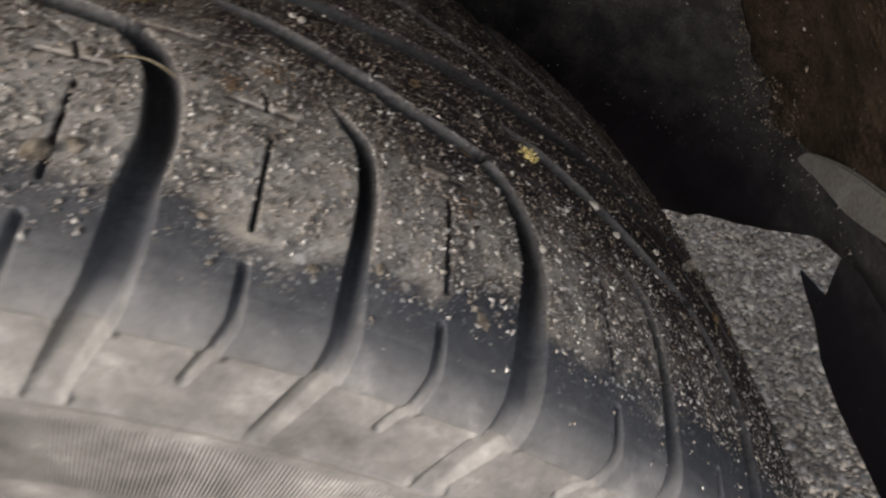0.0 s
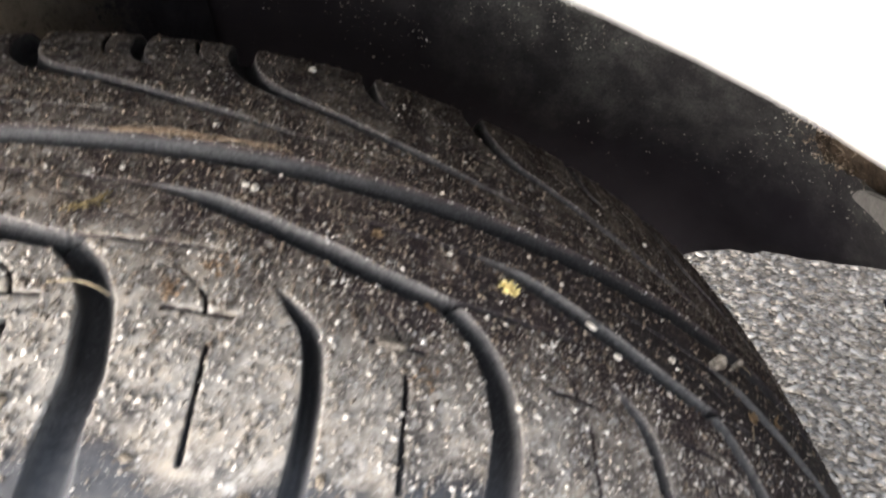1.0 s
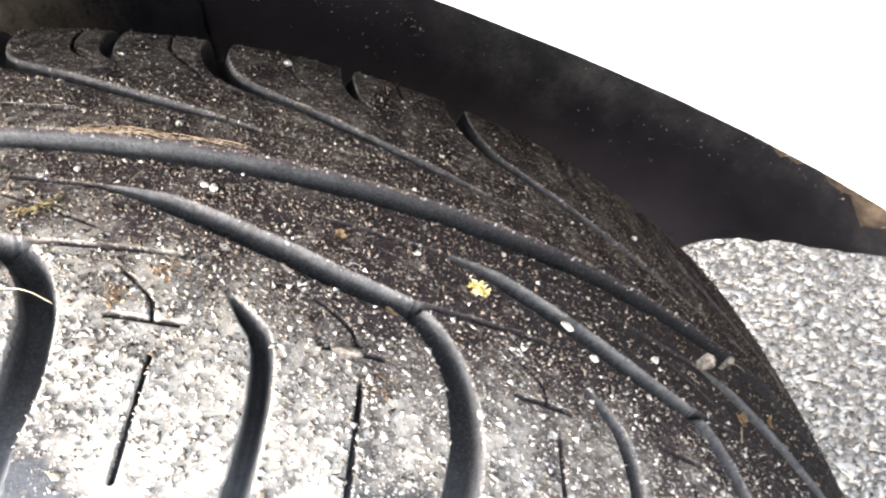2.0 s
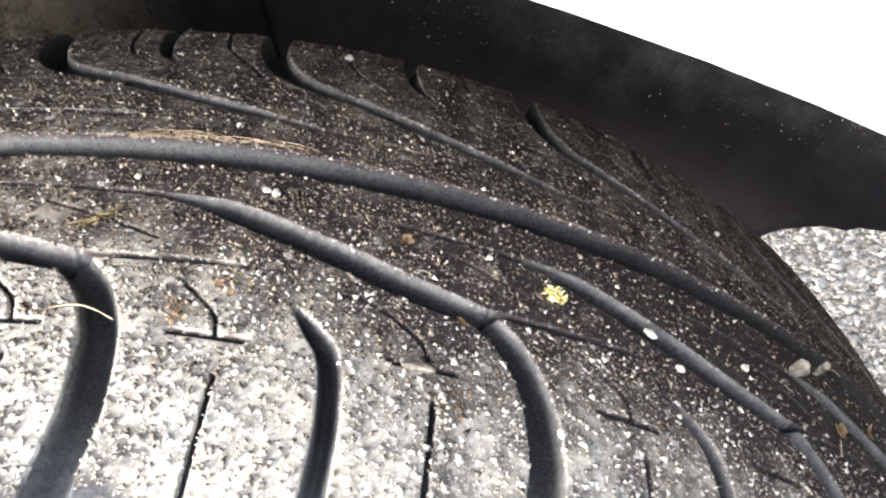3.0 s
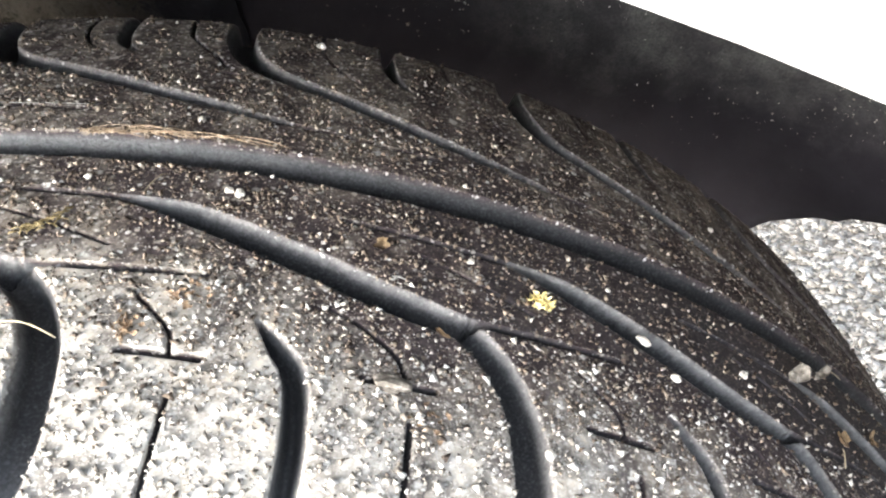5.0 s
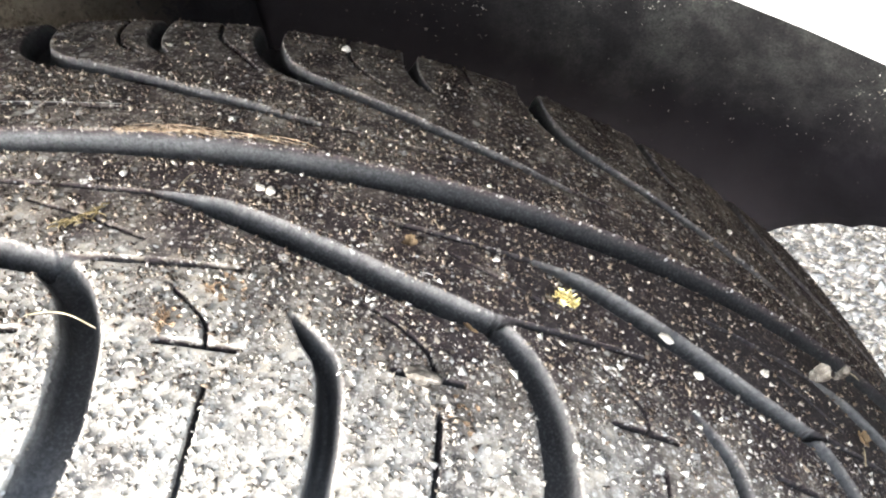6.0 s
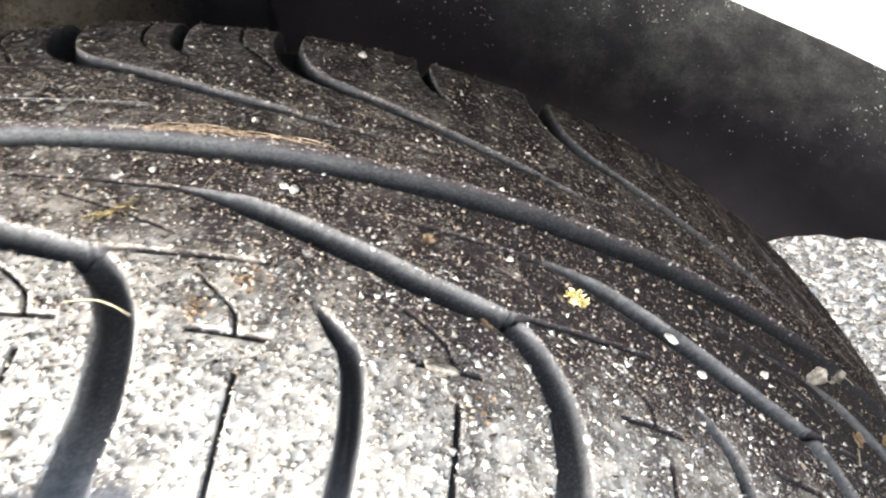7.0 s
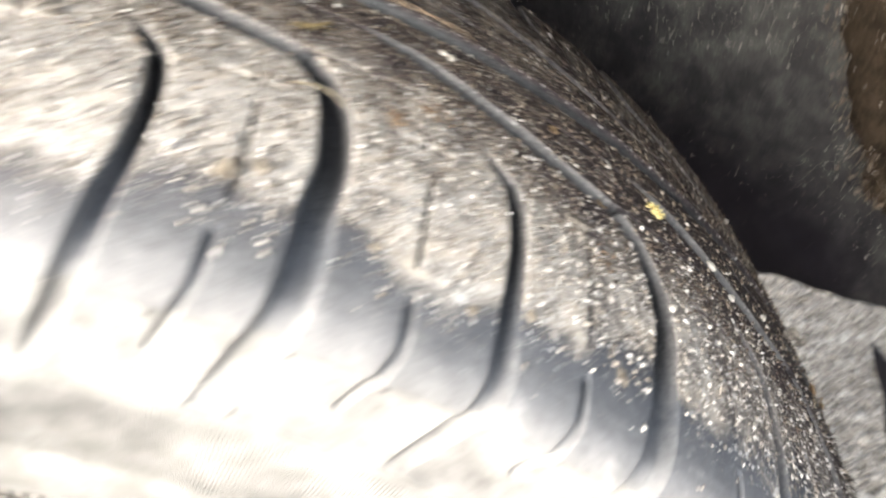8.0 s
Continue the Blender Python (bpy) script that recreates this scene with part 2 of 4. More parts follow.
def mat_asphalt(stops):
    """Chippings too far off to model, with dark binder between them."""
    m, n, l, b = material("asphalt", 0.9, 0.2)
    co = n.new("ShaderNodeTexCoord").outputs["Object"]
    vo = n.new("ShaderNodeTexVoronoi")
    vo.inputs["Scale"].default_value = 150
    l.new(co, vo.inputs["Vector"])
    sep = n.new("ShaderNodeSeparateColor")
    l.new(vo.outputs["Color"], sep.inputs["Color"])
    chip = ramp(n, l, sep.outputs[0], stops).outputs["Color"]
    stain = ramp(n, l, noise_node(n, l, co, 3, 6, 0.6).outputs["Fac"], [(0.35, grey(0.72)), (0.65, grey(0.98))]).outputs["Color"]
    gap = ramp(n, l, vo.outputs["Distance"], [(0.42, grey(1.0)), (0.75, grey(0.45))]).outputs["Color"]
    l.new(mix(n, l, 1.0, mix(n, l, 1.0, chip, stain, "MULTIPLY"), gap, "MULTIPLY"), b.inputs["Base Color"])
    bump(n, l, b, gap, 0.6, 0.002)
    return m


def mat_random(name, stops, rough=0.8):
    """Colour by island, for loose grains."""
    m, n, l, b = material(name, rough, 0.3)
    g = n.new("ShaderNodeNewGeometry")
    r = ramp(n, l, g.outputs["Random Per Island"], stops)
    l.new(r.outputs["Color"], b.inputs["Base Color"])
    return m


RUBBER = mat_rubber()
LINER = mat_liner()
MUD = mat_mud("dried_mud", (0.012, 0.0085, 0.006), (0.047, 0.034, 0.023))
CRUST = mat_mud("dusty_crust", (0.045, 0.039, 0.029), (0.20, 0.172, 0.132), (-0.075, -0.012))
BRACKET = mat_speckled("grey_plastic", (0.11, 0.106, 0.10), (0.17, 0.163, 0.155), 30, 0.7, 0.3, 0.0005)
PAINT, pn, pl, pb = material("white_paint", 0.25, 0.5)
pco = pn.new("ShaderNodeTexCoord").outputs["Object"]
pl.new(ramp(pn, pl, noise_node(pn, pl, pco, 12).outputs["Fac"], [(0.3, (0.78, 0.78, 0.77)), (0.7, (0.83, 0.83, 0.82))]).outputs["Color"], pb.inputs["Base Color"])
pb.inputs["Coat Weight"].default_value = 0.6
STONES = [(0.0, (0.120, 0.103, 0.084)), (0.3, (0.216, 0.190, 0.157)), (0.7, (0.322, 0.288, 0.243)), (1.0, (0.48, 0.44, 0.38))]
ASPHALT = mat_asphalt(STONES)
CHIP = mat_random("asphalt_chips", STONES)
GRIT = mat_random("road_grit", [(0.0, (0.050, 0.037, 0.029)), (0.5, (0.128, 0.098, 0.073)), (0.8, (0.245, 0.198, 0.150)), (0.95, (0.39, 0.343, 0.28)), (1.0, (0.64, 0.61, 0.55))])
SAND = mat_random("pale_sand", [(0.0, (0.16, 0.137, 0.11)), (0.3, (0.28, 0.252, 0.215)), (0.7, (0.43, 0.40, 0.355)), (0.93, (0.58, 0.555, 0.51)), (1.0, (0.76, 0.74, 0.69))])


# ---- mesh helpers ----
def mesh_of(name, verts, faces, material_=None, smooth=True):
    me = bpy.data.meshes.new(name)
    me.from_pydata([tuple(v) for v in verts], [], faces)
    if smooth:
        me.polygons.foreach_set("use_smooth", [True] * len(me.polygons))
    if material_:
        me.materials.append(material_)
    me.update()
    return me


def grid_mesh(name, pts, material_, smooth=True):
    """A mesh from an (n, m, 3) array of points."""
    n, m = pts.shape[:2]
    me = bpy.data.meshes.new(name)
    me.vertices.add(n * m)
    me.vertices.foreach_set("co", pts.astype(np.float32).ravel())
    i = np.arange(n * m).reshape(n, m)
    q = np.stack([i[:-1, :-1], i[1:, :-1], i[1:, 1:], i[:-1, 1:]], -1).reshape(-1, 4)
    me.loops.add(q.size)
    me.loops.foreach_set("vertex_index", q.ravel().astype(np.int32))
    me.polygons.add(len(q))
    me.polygons.foreach_set("loop_start", np.arange(0, q.size, 4, dtype=np.int32))
    me.polygons.foreach_set("use_smooth", np.full(len(q), smooth))
    me.materials.append(material_)
    me.update(calc_edges=True)
    return me


def thing(name, label, category, kind="", group=""):
    return tagged(new(name), label, category, group, kind)


def part(name, me, parent, label=""):
    ob = new(name, me)
    ob.parent = parent
    return tagged(ob, label)


def slab(name, outline, thickness, axis, at, material_, bevel=0.002):
    """A plate: an outline of 2D points, in the plane across the axis ("x", "y" or "z") at that place, with thickness along it."""
    bm = bmesh.new()
    def p3(a, b, d):
        return {"x": (at + d, a, b), "y": (a, at + d, b), "z": (a, b, at + d)}[axis]
    vs = [bm.verts.new(p3(a, b, 0)) for a, b in outline]
    f = bm.faces.new(vs)
    ext = bmesh.ops.extrude_face_region(bm, geom=[f])
    d = Vector(p3(0, 0, thickness)) - Vector(p3(0, 0, 0))
    bmesh.ops.translate(bm, verts=[v for v in ext["geom"] if isinstance(v, bmesh.types.BMVert)], vec=d)
    bmesh.ops.recalc_face_normals(bm, faces=bm.faces)
    if bevel:
        bmesh.ops.bevel(bm, geom=[e for e in bm.edges if e.calc_face_angle(0) > 0.6], offset=bevel, segments=2, affect="EDGES")
    me = bpy.data.meshes.new(name)
    bm.to_mesh(me)
    bm.free()
    me.materials.append(material_)
    return me


# ---- the tyre ----
R = 0.3394     # crown radius
WHEEL = pose(-0.010, 0, 0.2836, -2.285)     # the hub; its axle is the local y
NEAR, FAR = -79.0, 112.0   # the tread's flat part across, in mm


def crown(y):
    """Radius in mm of the tread at y mm across: nearly flat, falling off sooner towards the street side."""
    return R * 1000 - 0.0004 * y ** 2 - 1.783e-8 * y ** 4 - 0.0013 * np.minimum(y + 25.0, 0) ** 2


def profile(yy):
    """Across-tread coordinate in mm (arc length past the shoulders) to (y, r, normal y, normal r), in metres."""
    ya = np.arange(NEAR, FAR + 0.1, 1.0)
    # shoulders and sidewalls as arcs that go on from the tread's edge
    def go(y0, sgn, quick, steps):
        out, y, r = [], y0, float(crown(y0))
        a = math.atan(abs(float(crown(y0 + 0.5) - crown(y0 - 0.5))))
        for k in range(95):
            a += radians(quick if k < steps else 0.3)
            y += sgn * math.cos(a)
            r -= math.sin(a)
            out.append((y, r))
        return np.array(out)
    near, far = go(NEAR, -1, 4.7, 15)[::-1], go(FAR, 1, 5.5, 11)
    ys = np.concatenate([near[:, 0], ya, far[:, 0]])
    rs = np.concatenate([near[:, 1], crown(ya), far[:, 1]])
    s = np.arange(len(ys)) + NEAR - 95.0
    y, r = np.interp(yy, s, ys), np.interp(yy, s, rs)
    dy, dr = np.interp(yy, s, np.gradient(ys)), np.interp(yy, s, np.gradient(rs))
    k = np.hypot(dy, dr)
    return y / 1000, r / 1000, -dr / k, dy / k


PITCH = [(-19.0, -2.0, 1), (-3.8, -1.6, 1), (11.53, -1.3, 1), (26.97, 0.0, 0), (41.79, 0.8, 0.27), (56.8, 1.2, 0)]     # degrees where the slanted grooves meet the shoulder grooves, mm across, how far these lean forward
FAR_PITCH = [(-15.0, 0.0, 0), (0.0, 0.0, 0), (14.85, 0.0, 1), (26.95, 0.0, 0), (41.85, 0.0, 0), (57.0, 0.0, 0)]     # the same for the inner half; the pitch that leans is shorter
# grooves of one pitch: depth in mm, then (degrees from the pitch's start, mm across, width in mm)
SHOULDER = [
    (6.5, [(-12.93, 12.1, 1.4), (-11.43, 10.5, 4.5), (-10.03, 8.1, 7), (-6.18, -0.3, 8), (-3.00, -7.2, 8), (-0.28, -11.1, 7)]),
    (5, [(0.00, -12.0, 7), (1.03, -18.5, 7.2), (1.83, -28.0, 7.4), (2.16, -37.5, 7.8), (2.25, -48.5, 7.8), (1.97, -61.5, 8.2), (1.85, -71.2, 8.4), (1.52, -84.2, 8.6), (1.30, -91.2, 8.6), (0.58, -109.2, 7.8), (0.35, -117.2, 7.4)]),
    (5.5, [(-7.03, -20.0, 1), (-6.28, -25.5, 4), (-5.62, -31.5, 4.8), (-5.34, -43.5, 4.8), (-5.34, -56.5, 4.8), (-5.50, -71.2, 5.2), (-5.50, -84.2, 6), (-5.75, -92.2, 6), (-6.60, -109.2, 5.6), (-6.90, -117.2, 5.2)]),
    (7.8, [(-0.52, -12.9, 1.6), (0.23, -8.9, 1.6)]),
    (3.5, [(-19.68, 13.8, 1.2), (-12.93, 12.1, 1.5)]),
    (4, [(0.19, -9.1, 2), (3.75, -8.5, 1.8), (6.37, -7.9, 1.1)]),
    (2.5, [(4.12, -14.1, 0.7), (4.87, -18.1, 0.8), (5.72, -23.3, 0.9), (5.95, -29.1, 0.9)]),
    (3, [(4.50, -29.1, 1.7), (6.93, -29.2, 1.7)]),
    (2.5, [(-4.97, -13.2, 0.7), (-3.56, -17.3, 0.8), (-2.44, -23.0, 0.9), (-2.06, -28.9, 0.9)]),
    (3, [(-3.47, -29.3, 1.7), (-1.12, -29.4, 1.7)]),
    (3, [(6.28, -37.5, 1), (6.28, -65.5, 1.2)]),
    (3, [(-1.87, -37.5, 1), (-1.97, -65.5, 1.2)]),
    (3, [(6.30, -74.2, 2), (6.38, -85.2, 2.8), (5.50, -100.2, 2.6)]),
    (3, [(-2.10, -74.2, 2), (-2.10, -85.2, 2.8), (-2.90, -100.2, 2.6)]),
    (1.5, [(-2.06, 8.7, 0.6), (0.28, 3.9, 0.7), (2.81, -2.1, 0.6)]),
]
INNER = [
    (6.5, [(-11.2, 132, 9), (-11.5, 112, 9), (-11.4, 100, 8.6), (-10.6, 86.5, 8), (-9.3, 78.1, 7), (-7.8, 73.8, 6), (-5.7, 68.6, 5.4), (-1.6, 59.6, 4.8), (1.3, 54.8, 4.0), (2.9, 52.2, 2.8), (4.3, 50.4, 1.6)]),
    (3.5, [(4.3, 50.4, 1.4), (7.5, 48.9, 1.2), (11.0, 47.8, 1)]),
    (5.5, [(-3.4, 130, 5.6), (-3.8, 112, 5.2), (-3.75, 104, 4.8), (-3.55, 96, 4.2), (-3.1, 88.5, 3.0), (-2.4, 84, 1)]),
    (3, [(-0.7, 125, 1.4), (-0.6, 112, 1.3), (-0.3, 100, 1.1), (0.35, 93, 1.0), (1.3, 86, 0.9), (2.3, 77, 0.7)]),
    (3, [(-7.4, 120, 1.3), (-7.2, 104, 1.2), (-6.9, 95, 1.0), (-6.1, 87, 1.0), (-5.0, 81.5, 0.7)]),
    (1.5, [(0.47, 74.0, 0.6), (4.22, 70.6, 0.7), (7.03, 66.0, 0.6)]),
]


def eased(line):
    """The same line with seven more points in each stretch, on a smooth curve through the given ones."""
    if len(line) < 4:
        return line
    p = np.array(line, float)
    q = np.vstack([2 * p[0] - p[1], p, 2 * p[-1] - p[-2]])
    out = []
    for i in range(1, len(q) - 2):
        for u in np.arange(8) / 8:
            out.append(0.5 * (2 * q[i] + (q[i + 1] - q[i - 1]) * u + (2 * q[i - 1] - 5 * q[i] + 4 * q[i + 1] - q[i + 2]) * u ** 2
                              + (3 * q[i] - q[i - 1] - 3 * q[i + 1] + q[i + 2]) * u ** 3))
    out.append(p[-1])
    return [tuple(v) for v in out]


MAIN = 31.6     # where the wide groove that runs round the tyre lies


def groove_depth(theta, yy):
    """Depth in mm under the tread surface on the grid theta (degrees) x yy (mm), and how near a groove's rim is (0 to 1)."""
    out = np.zeros((len(theta), len(yy)))
    rim = np.zeros_like(out)
    mm = radians(1) * R * 1000
    edge = np.abs(yy - MAIN)
    t = np.clip((5.6 - edge) / 2.4, 0, 1)[None, :]
    out = np.maximum(out, 6.5 * (1 - (1 - t) ** 1.8))
    for starts, grooves in ((PITCH, SHOULDER), (FAR_PITCH, INNER)):
        for p, over, lean in starts:
            for k, (depth, line) in enumerate(grooves):
                if grooves is SHOULDER and k == 1:
                    line = [(a + lean * float(np.interp(y, [-109, -84, -61, -36, -11], [0.75, 1.03, 0.56, 0.23, 0.28])), y, w) for a, y, w in line]
                elif grooves is SHOULDER and k in (2, 8, 9, 11, 13):
                    line = [(a + lean * float(np.interp(y, [-68, -49, -31, -16], [1.78, 1.59, 1.26, 1.22])), y, w) for a, y, w in line]
                elif grooves is INNER and k in (2, 3):
                    line = [(a - 1.5 * lean, y, w) for a, y, w in line]
                line = eased([(a, y + over, w) for a, y, w in line])
                for (a0, y0, w0), (a1, y1, w1) in zip(line[:-1], line[1:]):
                    wide = max(w0, w1) / 2 + 1.2
                    ia = np.where((theta > p + min(a0, a1) - wide / mm) & (theta < p + max(a0, a1) + wide / mm))[0]
                    iy = np.where((yy > min(y0, y1) - wide) & (yy < max(y0, y1) + wide))[0]
                    if len(ia) == 0 or len(iy) == 0:
                        continue
                    X = ((theta[ia] - p) * mm)[:, None]
                    Y = yy[iy][None, :]
                    ax, bx = a0 * mm, a1 * mm
                    dx, dy = bx - ax, y1 - y0
                    u = np.clip(((X - ax) * dx + (Y - y0) * dy) / (dx * dx + dy * dy), 0, 1)
                    dist = np.hypot(X - ax - u * dx, Y - y0 - u * dy)
                    half = (w0 + u * (w1 - w0)) / 2
                    soft = np.minimum(2.4, np.maximum(half, 0.32))
                    t = np.clip((half + 0.12 - dist) / soft, 0, 1)
                    d = depth * (1 - (1 - t) ** 1.8)
                    sub = out[np.ix_(ia, iy)]
                    out[np.ix_(ia, iy)] = np.maximum(sub, d)
                    if depth > 4.5:
                        rim[np.ix_(ia, iy)] = np.maximum(rim[np.ix_(ia, iy)], np.exp(-((dist - half) / 0.45) ** 2))
    # grooves fade out on the sidewall
    out *= np.interp(yy, [-115, -103, -85, -70, -52], [0, 0.45, 0.6, 0.78, 1.0])[None, :]
    return out, rim


def tyre_patch(name, theta, yy, parent, mat_, label=""):
    d, worn = groove_depth(theta, yy)
    y, r, ny, nr = profile(yy)
    th = np.radians(theta)[:, None]
    rel = -d.copy()
    rel += 1.6 * np.clip((yy + 93.0) / 0.6, 0, 1)[None, :] * (yy < 0)[None, :] * np.clip((-81 - yy) / 10, 0, 1)[None, :]
    # moulded nubs beside the grooves' mouths
    for p, over, lean in PITCH:
        for a, b, half in ((1.3 + 0.9 * lean, -93.5, 0.86), (0.5 + 0.75 * lean, -112.0, 0.78), (5.95, -93.5, 0.42), (-2.55 + 1.5 * lean, -93.5, 0.42)):
            for at in (a - half, a + half):
                rel += 1.1 * np.exp(-((theta - p - at) / 0.16) ** 2)[:, None] * np.exp(-((yy - b) / 1.1) ** 2)[None, :]
    rib = ((yy < -119) & (yy > -145))[None, :]
    rel += 0.22 * rib * np.cos(2 * np.pi * theta / 0.18)[:, None]
    rel += np.exp(-((yy + 114) / 1.2) ** 2)[None, :] * 0.7
    Y = y[None, :] + rel / 1000 * ny[None, :]
    Rr = r[None, :] + rel / 1000 * nr[None, :]
    P = np.stack([Rr * np.sin(th), np.broadcast_to(Y, Rr.shape), Rr * np.cos(th)], -1)
    me = grid_mesh(name, P, mat_)
    rng = np.random.default_rng(3)
    lump = np.interp(theta, np.arange(-8, 362, 1.2), rng.random(len(np.arange(-8, 362, 1.2))))
    wave = 5 * np.sin(np.radians(theta * 23.0)) + 3 * np.sin(np.radians(theta * 61.0 + 40))
    bare = np.interp(theta, [5, 11, 17, 20.5, 24.5, 28, 32, 40], [2, 5, 4, -3, -13, -9, -1, 0])     # how far across the bare middle reaches, block by block
    calm = np.interp(yy, [-60, -48, -8, 8], [0.0, 1.0, 1.0, 0.0])
    dust = np.interp(yy[None, :] + wave[:, None] * (yy < -42)[None, :] - bare[:, None] * calm[None, :], [-96, -83, -72, -62, -37, -20, -4, 18, 47, 110], [0.0, 0.07, 0.24, 0.9, 1.05, 0.75, 0.42, 0.38, 0.48, 0.55])
    dust = dust * (0.75 + 0.5 * lump[:, None]) * np.clip(1 - d / 1.5, 0.0, 1)
    inner = np.interp(yy, [18, 52], [0.0, 1.0])[None, :]
    # outer half scaled by angle, from 1.4 down to 0.3
    dust = dust * (np.interp(theta, [7, 22, 32, 39, 55], [1.4, 1.05, 0.74, 0.52, 0.30])[:, None] * (1 - inner) + inner)
    deep = np.clip(d / 2.5, 0, 1)
    # bare shoulder, scuffed; its sky sheen is painted too, also in the lower grooves
    bare_sheen = np.interp(yy, [-77, -68, -54, -42], [1.0, 0.9, 0.4, 0.15])[None, :] * (1 - 0.8 * deep * np.interp(yy, [-88, -62, -46], [0.0, 0.3, 1.0])[None, :])
    fm = me.attributes.new("lit_grey", "FLOAT", "POINT")
    # painted light: groove walls paler at low angles, sky sheen towards the shoulder
    level = np.interp(theta, [4, 14, 24, 36], [1.0, 0.85, 0.25, 0.0])[:, None] * np.interp(yy, [-20, -10, 20, 26, 60, 85], [0.0, 0.45, 0.45, 1.0, 1.0, 0.3])[None, :]
    level = np.maximum(level, np.interp(theta, [4, 14, 30, 44], [1.0, 0.9, 0.7, 0.4])[:, None] * np.interp(yy, [-94, -84, -68, -46], [0.75, 0.75, 0.6, 0.05])[None, :])
    # less of that pale grey on deep floors, for the near lip's shade
    floor_ = 1 - 0.6 * np.clip((d - 3.8) / 1.6, 0, 1) * np.interp(yy, [-40, -20, 60, 70], [0.0, 1.0, 1.0, 0.0])[None, :]
    # a paler patch on the shoulder blocks, strongest at low angles
    smear = np.interp(theta, [7, 12, 17, 22], [1.0, 0.8, 0.35, 0.0])[:, None] * np.interp(yy, [-92, -80, -64, -54], [0.5, 1.0, 0.8, 0.0])[None, :] * (1 - deep)
    pol = me.attributes.new("polish", "FLOAT", "POINT")
    pol.data.foreach_set("value", (bare_sheen * (1 - 0.5 * smear)).astype(np.float32).ravel())
    fm.data.foreach_set("value", (smear + level * deep * floor_).astype(np.float32).ravel())
    # sidewall grey, faded up the shoulder to paint the light on its curve
    block = np.interp(yy, [-94.0, -92.0, -83.0, -71.5, -65.5], [1.0, 0.7, 0.36, 0.05, 0.0])[None, :]
    hollow = np.interp(yy, [-95.0, -83.0], [1.0, 0.0])[None, :]
    side = block * (1 - deep) + np.maximum(block, hollow) * deep
    # worn rims, lightened further for the lit bevel edge
    worn = 0.85 * worn * np.clip((3.5 - d) / 2, 0, 1) * np.interp(yy, [-72, -52], [0.0, 1.0])[None, :]
    rm = me.attributes.new("rim", "FLOAT", "POINT")
    rm.data.foreach_set("value", worn.astype(np.float32).ravel())
    sd = me.attributes.new("side", "FLOAT", "POINT")
    sd.data.foreach_set("value", side.astype(np.float32).ravel())
    dust = dust * (1 - side)
    at = me.attributes.new("dust", "FLOAT", "POINT")
    at.data.foreach_set("value", np.clip(dust, 0, 1.5).astype(np.float32).ravel())
    return part(name, me, parent, label)


tyre = thing("parked_wheel", "car wheel with a worn dusty black rubber tyre", "wheel")
fine = np.concatenate([np.arange(-7.0, 0.0, 0.14), np.arange(0.0, 54.0, 0.058), np.arange(54.0, 62.01, 0.1)])
fine[-1] = 62.0
across = np.concatenate([np.arange(-114.0, -93.0, 0.6), np.arange(-93.0, -77.0, 0.5), np.arange(-77.0, 34.0, 0.3), np.arange(34.0, 132.1, 0.45), [132.1]])
tyre_patch("tread", fine, across, tyre, RUBBER, "dusty tread with slanted grooves and fine sipes")
tyre_patch("tread", np.arange(62.0, 353.1, 0.9), np.arange(-114.0, 132.2, 2.0), tyre, RUBBER)
tyre_patch("sidewall", np.arange(-7.0, 62.01, 0.04), np.arange(-174.0, -113.9, 0.6), tyre, RUBBER, "ribbed grey sidewall")
tyre_patch("sidewall", np.arange(62.0, 353.1, 1.0), np.arange(-174.0, -113.9, 2.0), tyre, RUBBER)
tyre_patch("sidewall", np.arange(-7.0, 353.1, 1.0), np.arange(132.0, 206.1, 2.0), tyre, RUBBER)
tyre.matrix_basis = WHEEL

# ---- the car's body round the wheel ----
car = thing("car", "white car with a dirty black wheel arch liner", "car")
ARCH = (-0.0411, 0.3703, 0.3837)      # x, z and radius of the fender's edge
SHELL = (-0.02, 0.371, 0.392)     # the same of the liner


def edge_y(x):
    return -0.1092 + 0.2027 * x + 0.0447 * x * x


def fender():
    """The white panel over the arch, with its edge rolled inwards."""
    cx, cz, rr = ARCH
    rows = []
    for k in range(121):
        a = radians(-100 + 200 * k / 120)
        ex, ez = cx + rr * math.sin(a), cz + rr * math.cos(a)
        y = edge_y(max(min(ex, 0.4), -0.2))
        row = []
        for out, inw in ((0.012, 0.010), (0.003, 0.0075), (0.0005, 0.003), (0.0, 0.0), (0.001, -0.0004), (0.004, 0.0), (0.012, 0.001), (0.03, 0.003), (0.08, 0.01), (0.2, 0.03), (0.5, 0.10)):
            row.append((ex + out * math.sin(a), y + inw, ez + out * math.cos(a)))
        rows.append(row)
    me = grid_mesh("fender", np.array(rows), PAINT)
    return part("fender", me, car, "glossy white painted fender with a rolled arch edge")


def shell_point(a, y, r, lump):
    cx, cz, rr = SHELL
    k = lump * (noise.noise(Vector((a * 5, y * 14, r * 11))) + 0.4 * noise.noise(Vector((a * 17, y * 45, r * 35))))
    return (cx + (r - k) * math.sin(a), y - k, cz + (r - k) * math.cos(a))


def shell_section(w):
    """From the street side (w = 0) over the top and down the inner wall (w = 1): y and radius."""
    if w < 0.45:
        return -0.075 + 0.205 * w / 0.45, SHELL[2]
    if w < 0.75:
        v = (w - 0.45) / 0.3 * math.pi / 2
        return 0.13 + 0.13 * math.sin(v), SHELL[2] - 0.12 * (1 - math.cos(v))
    return 0.26 + 0.02 * (w - 0.75) / 0.25, SHELL[2] - 0.12 - 0.17 * (w - 0.75) / 0.25


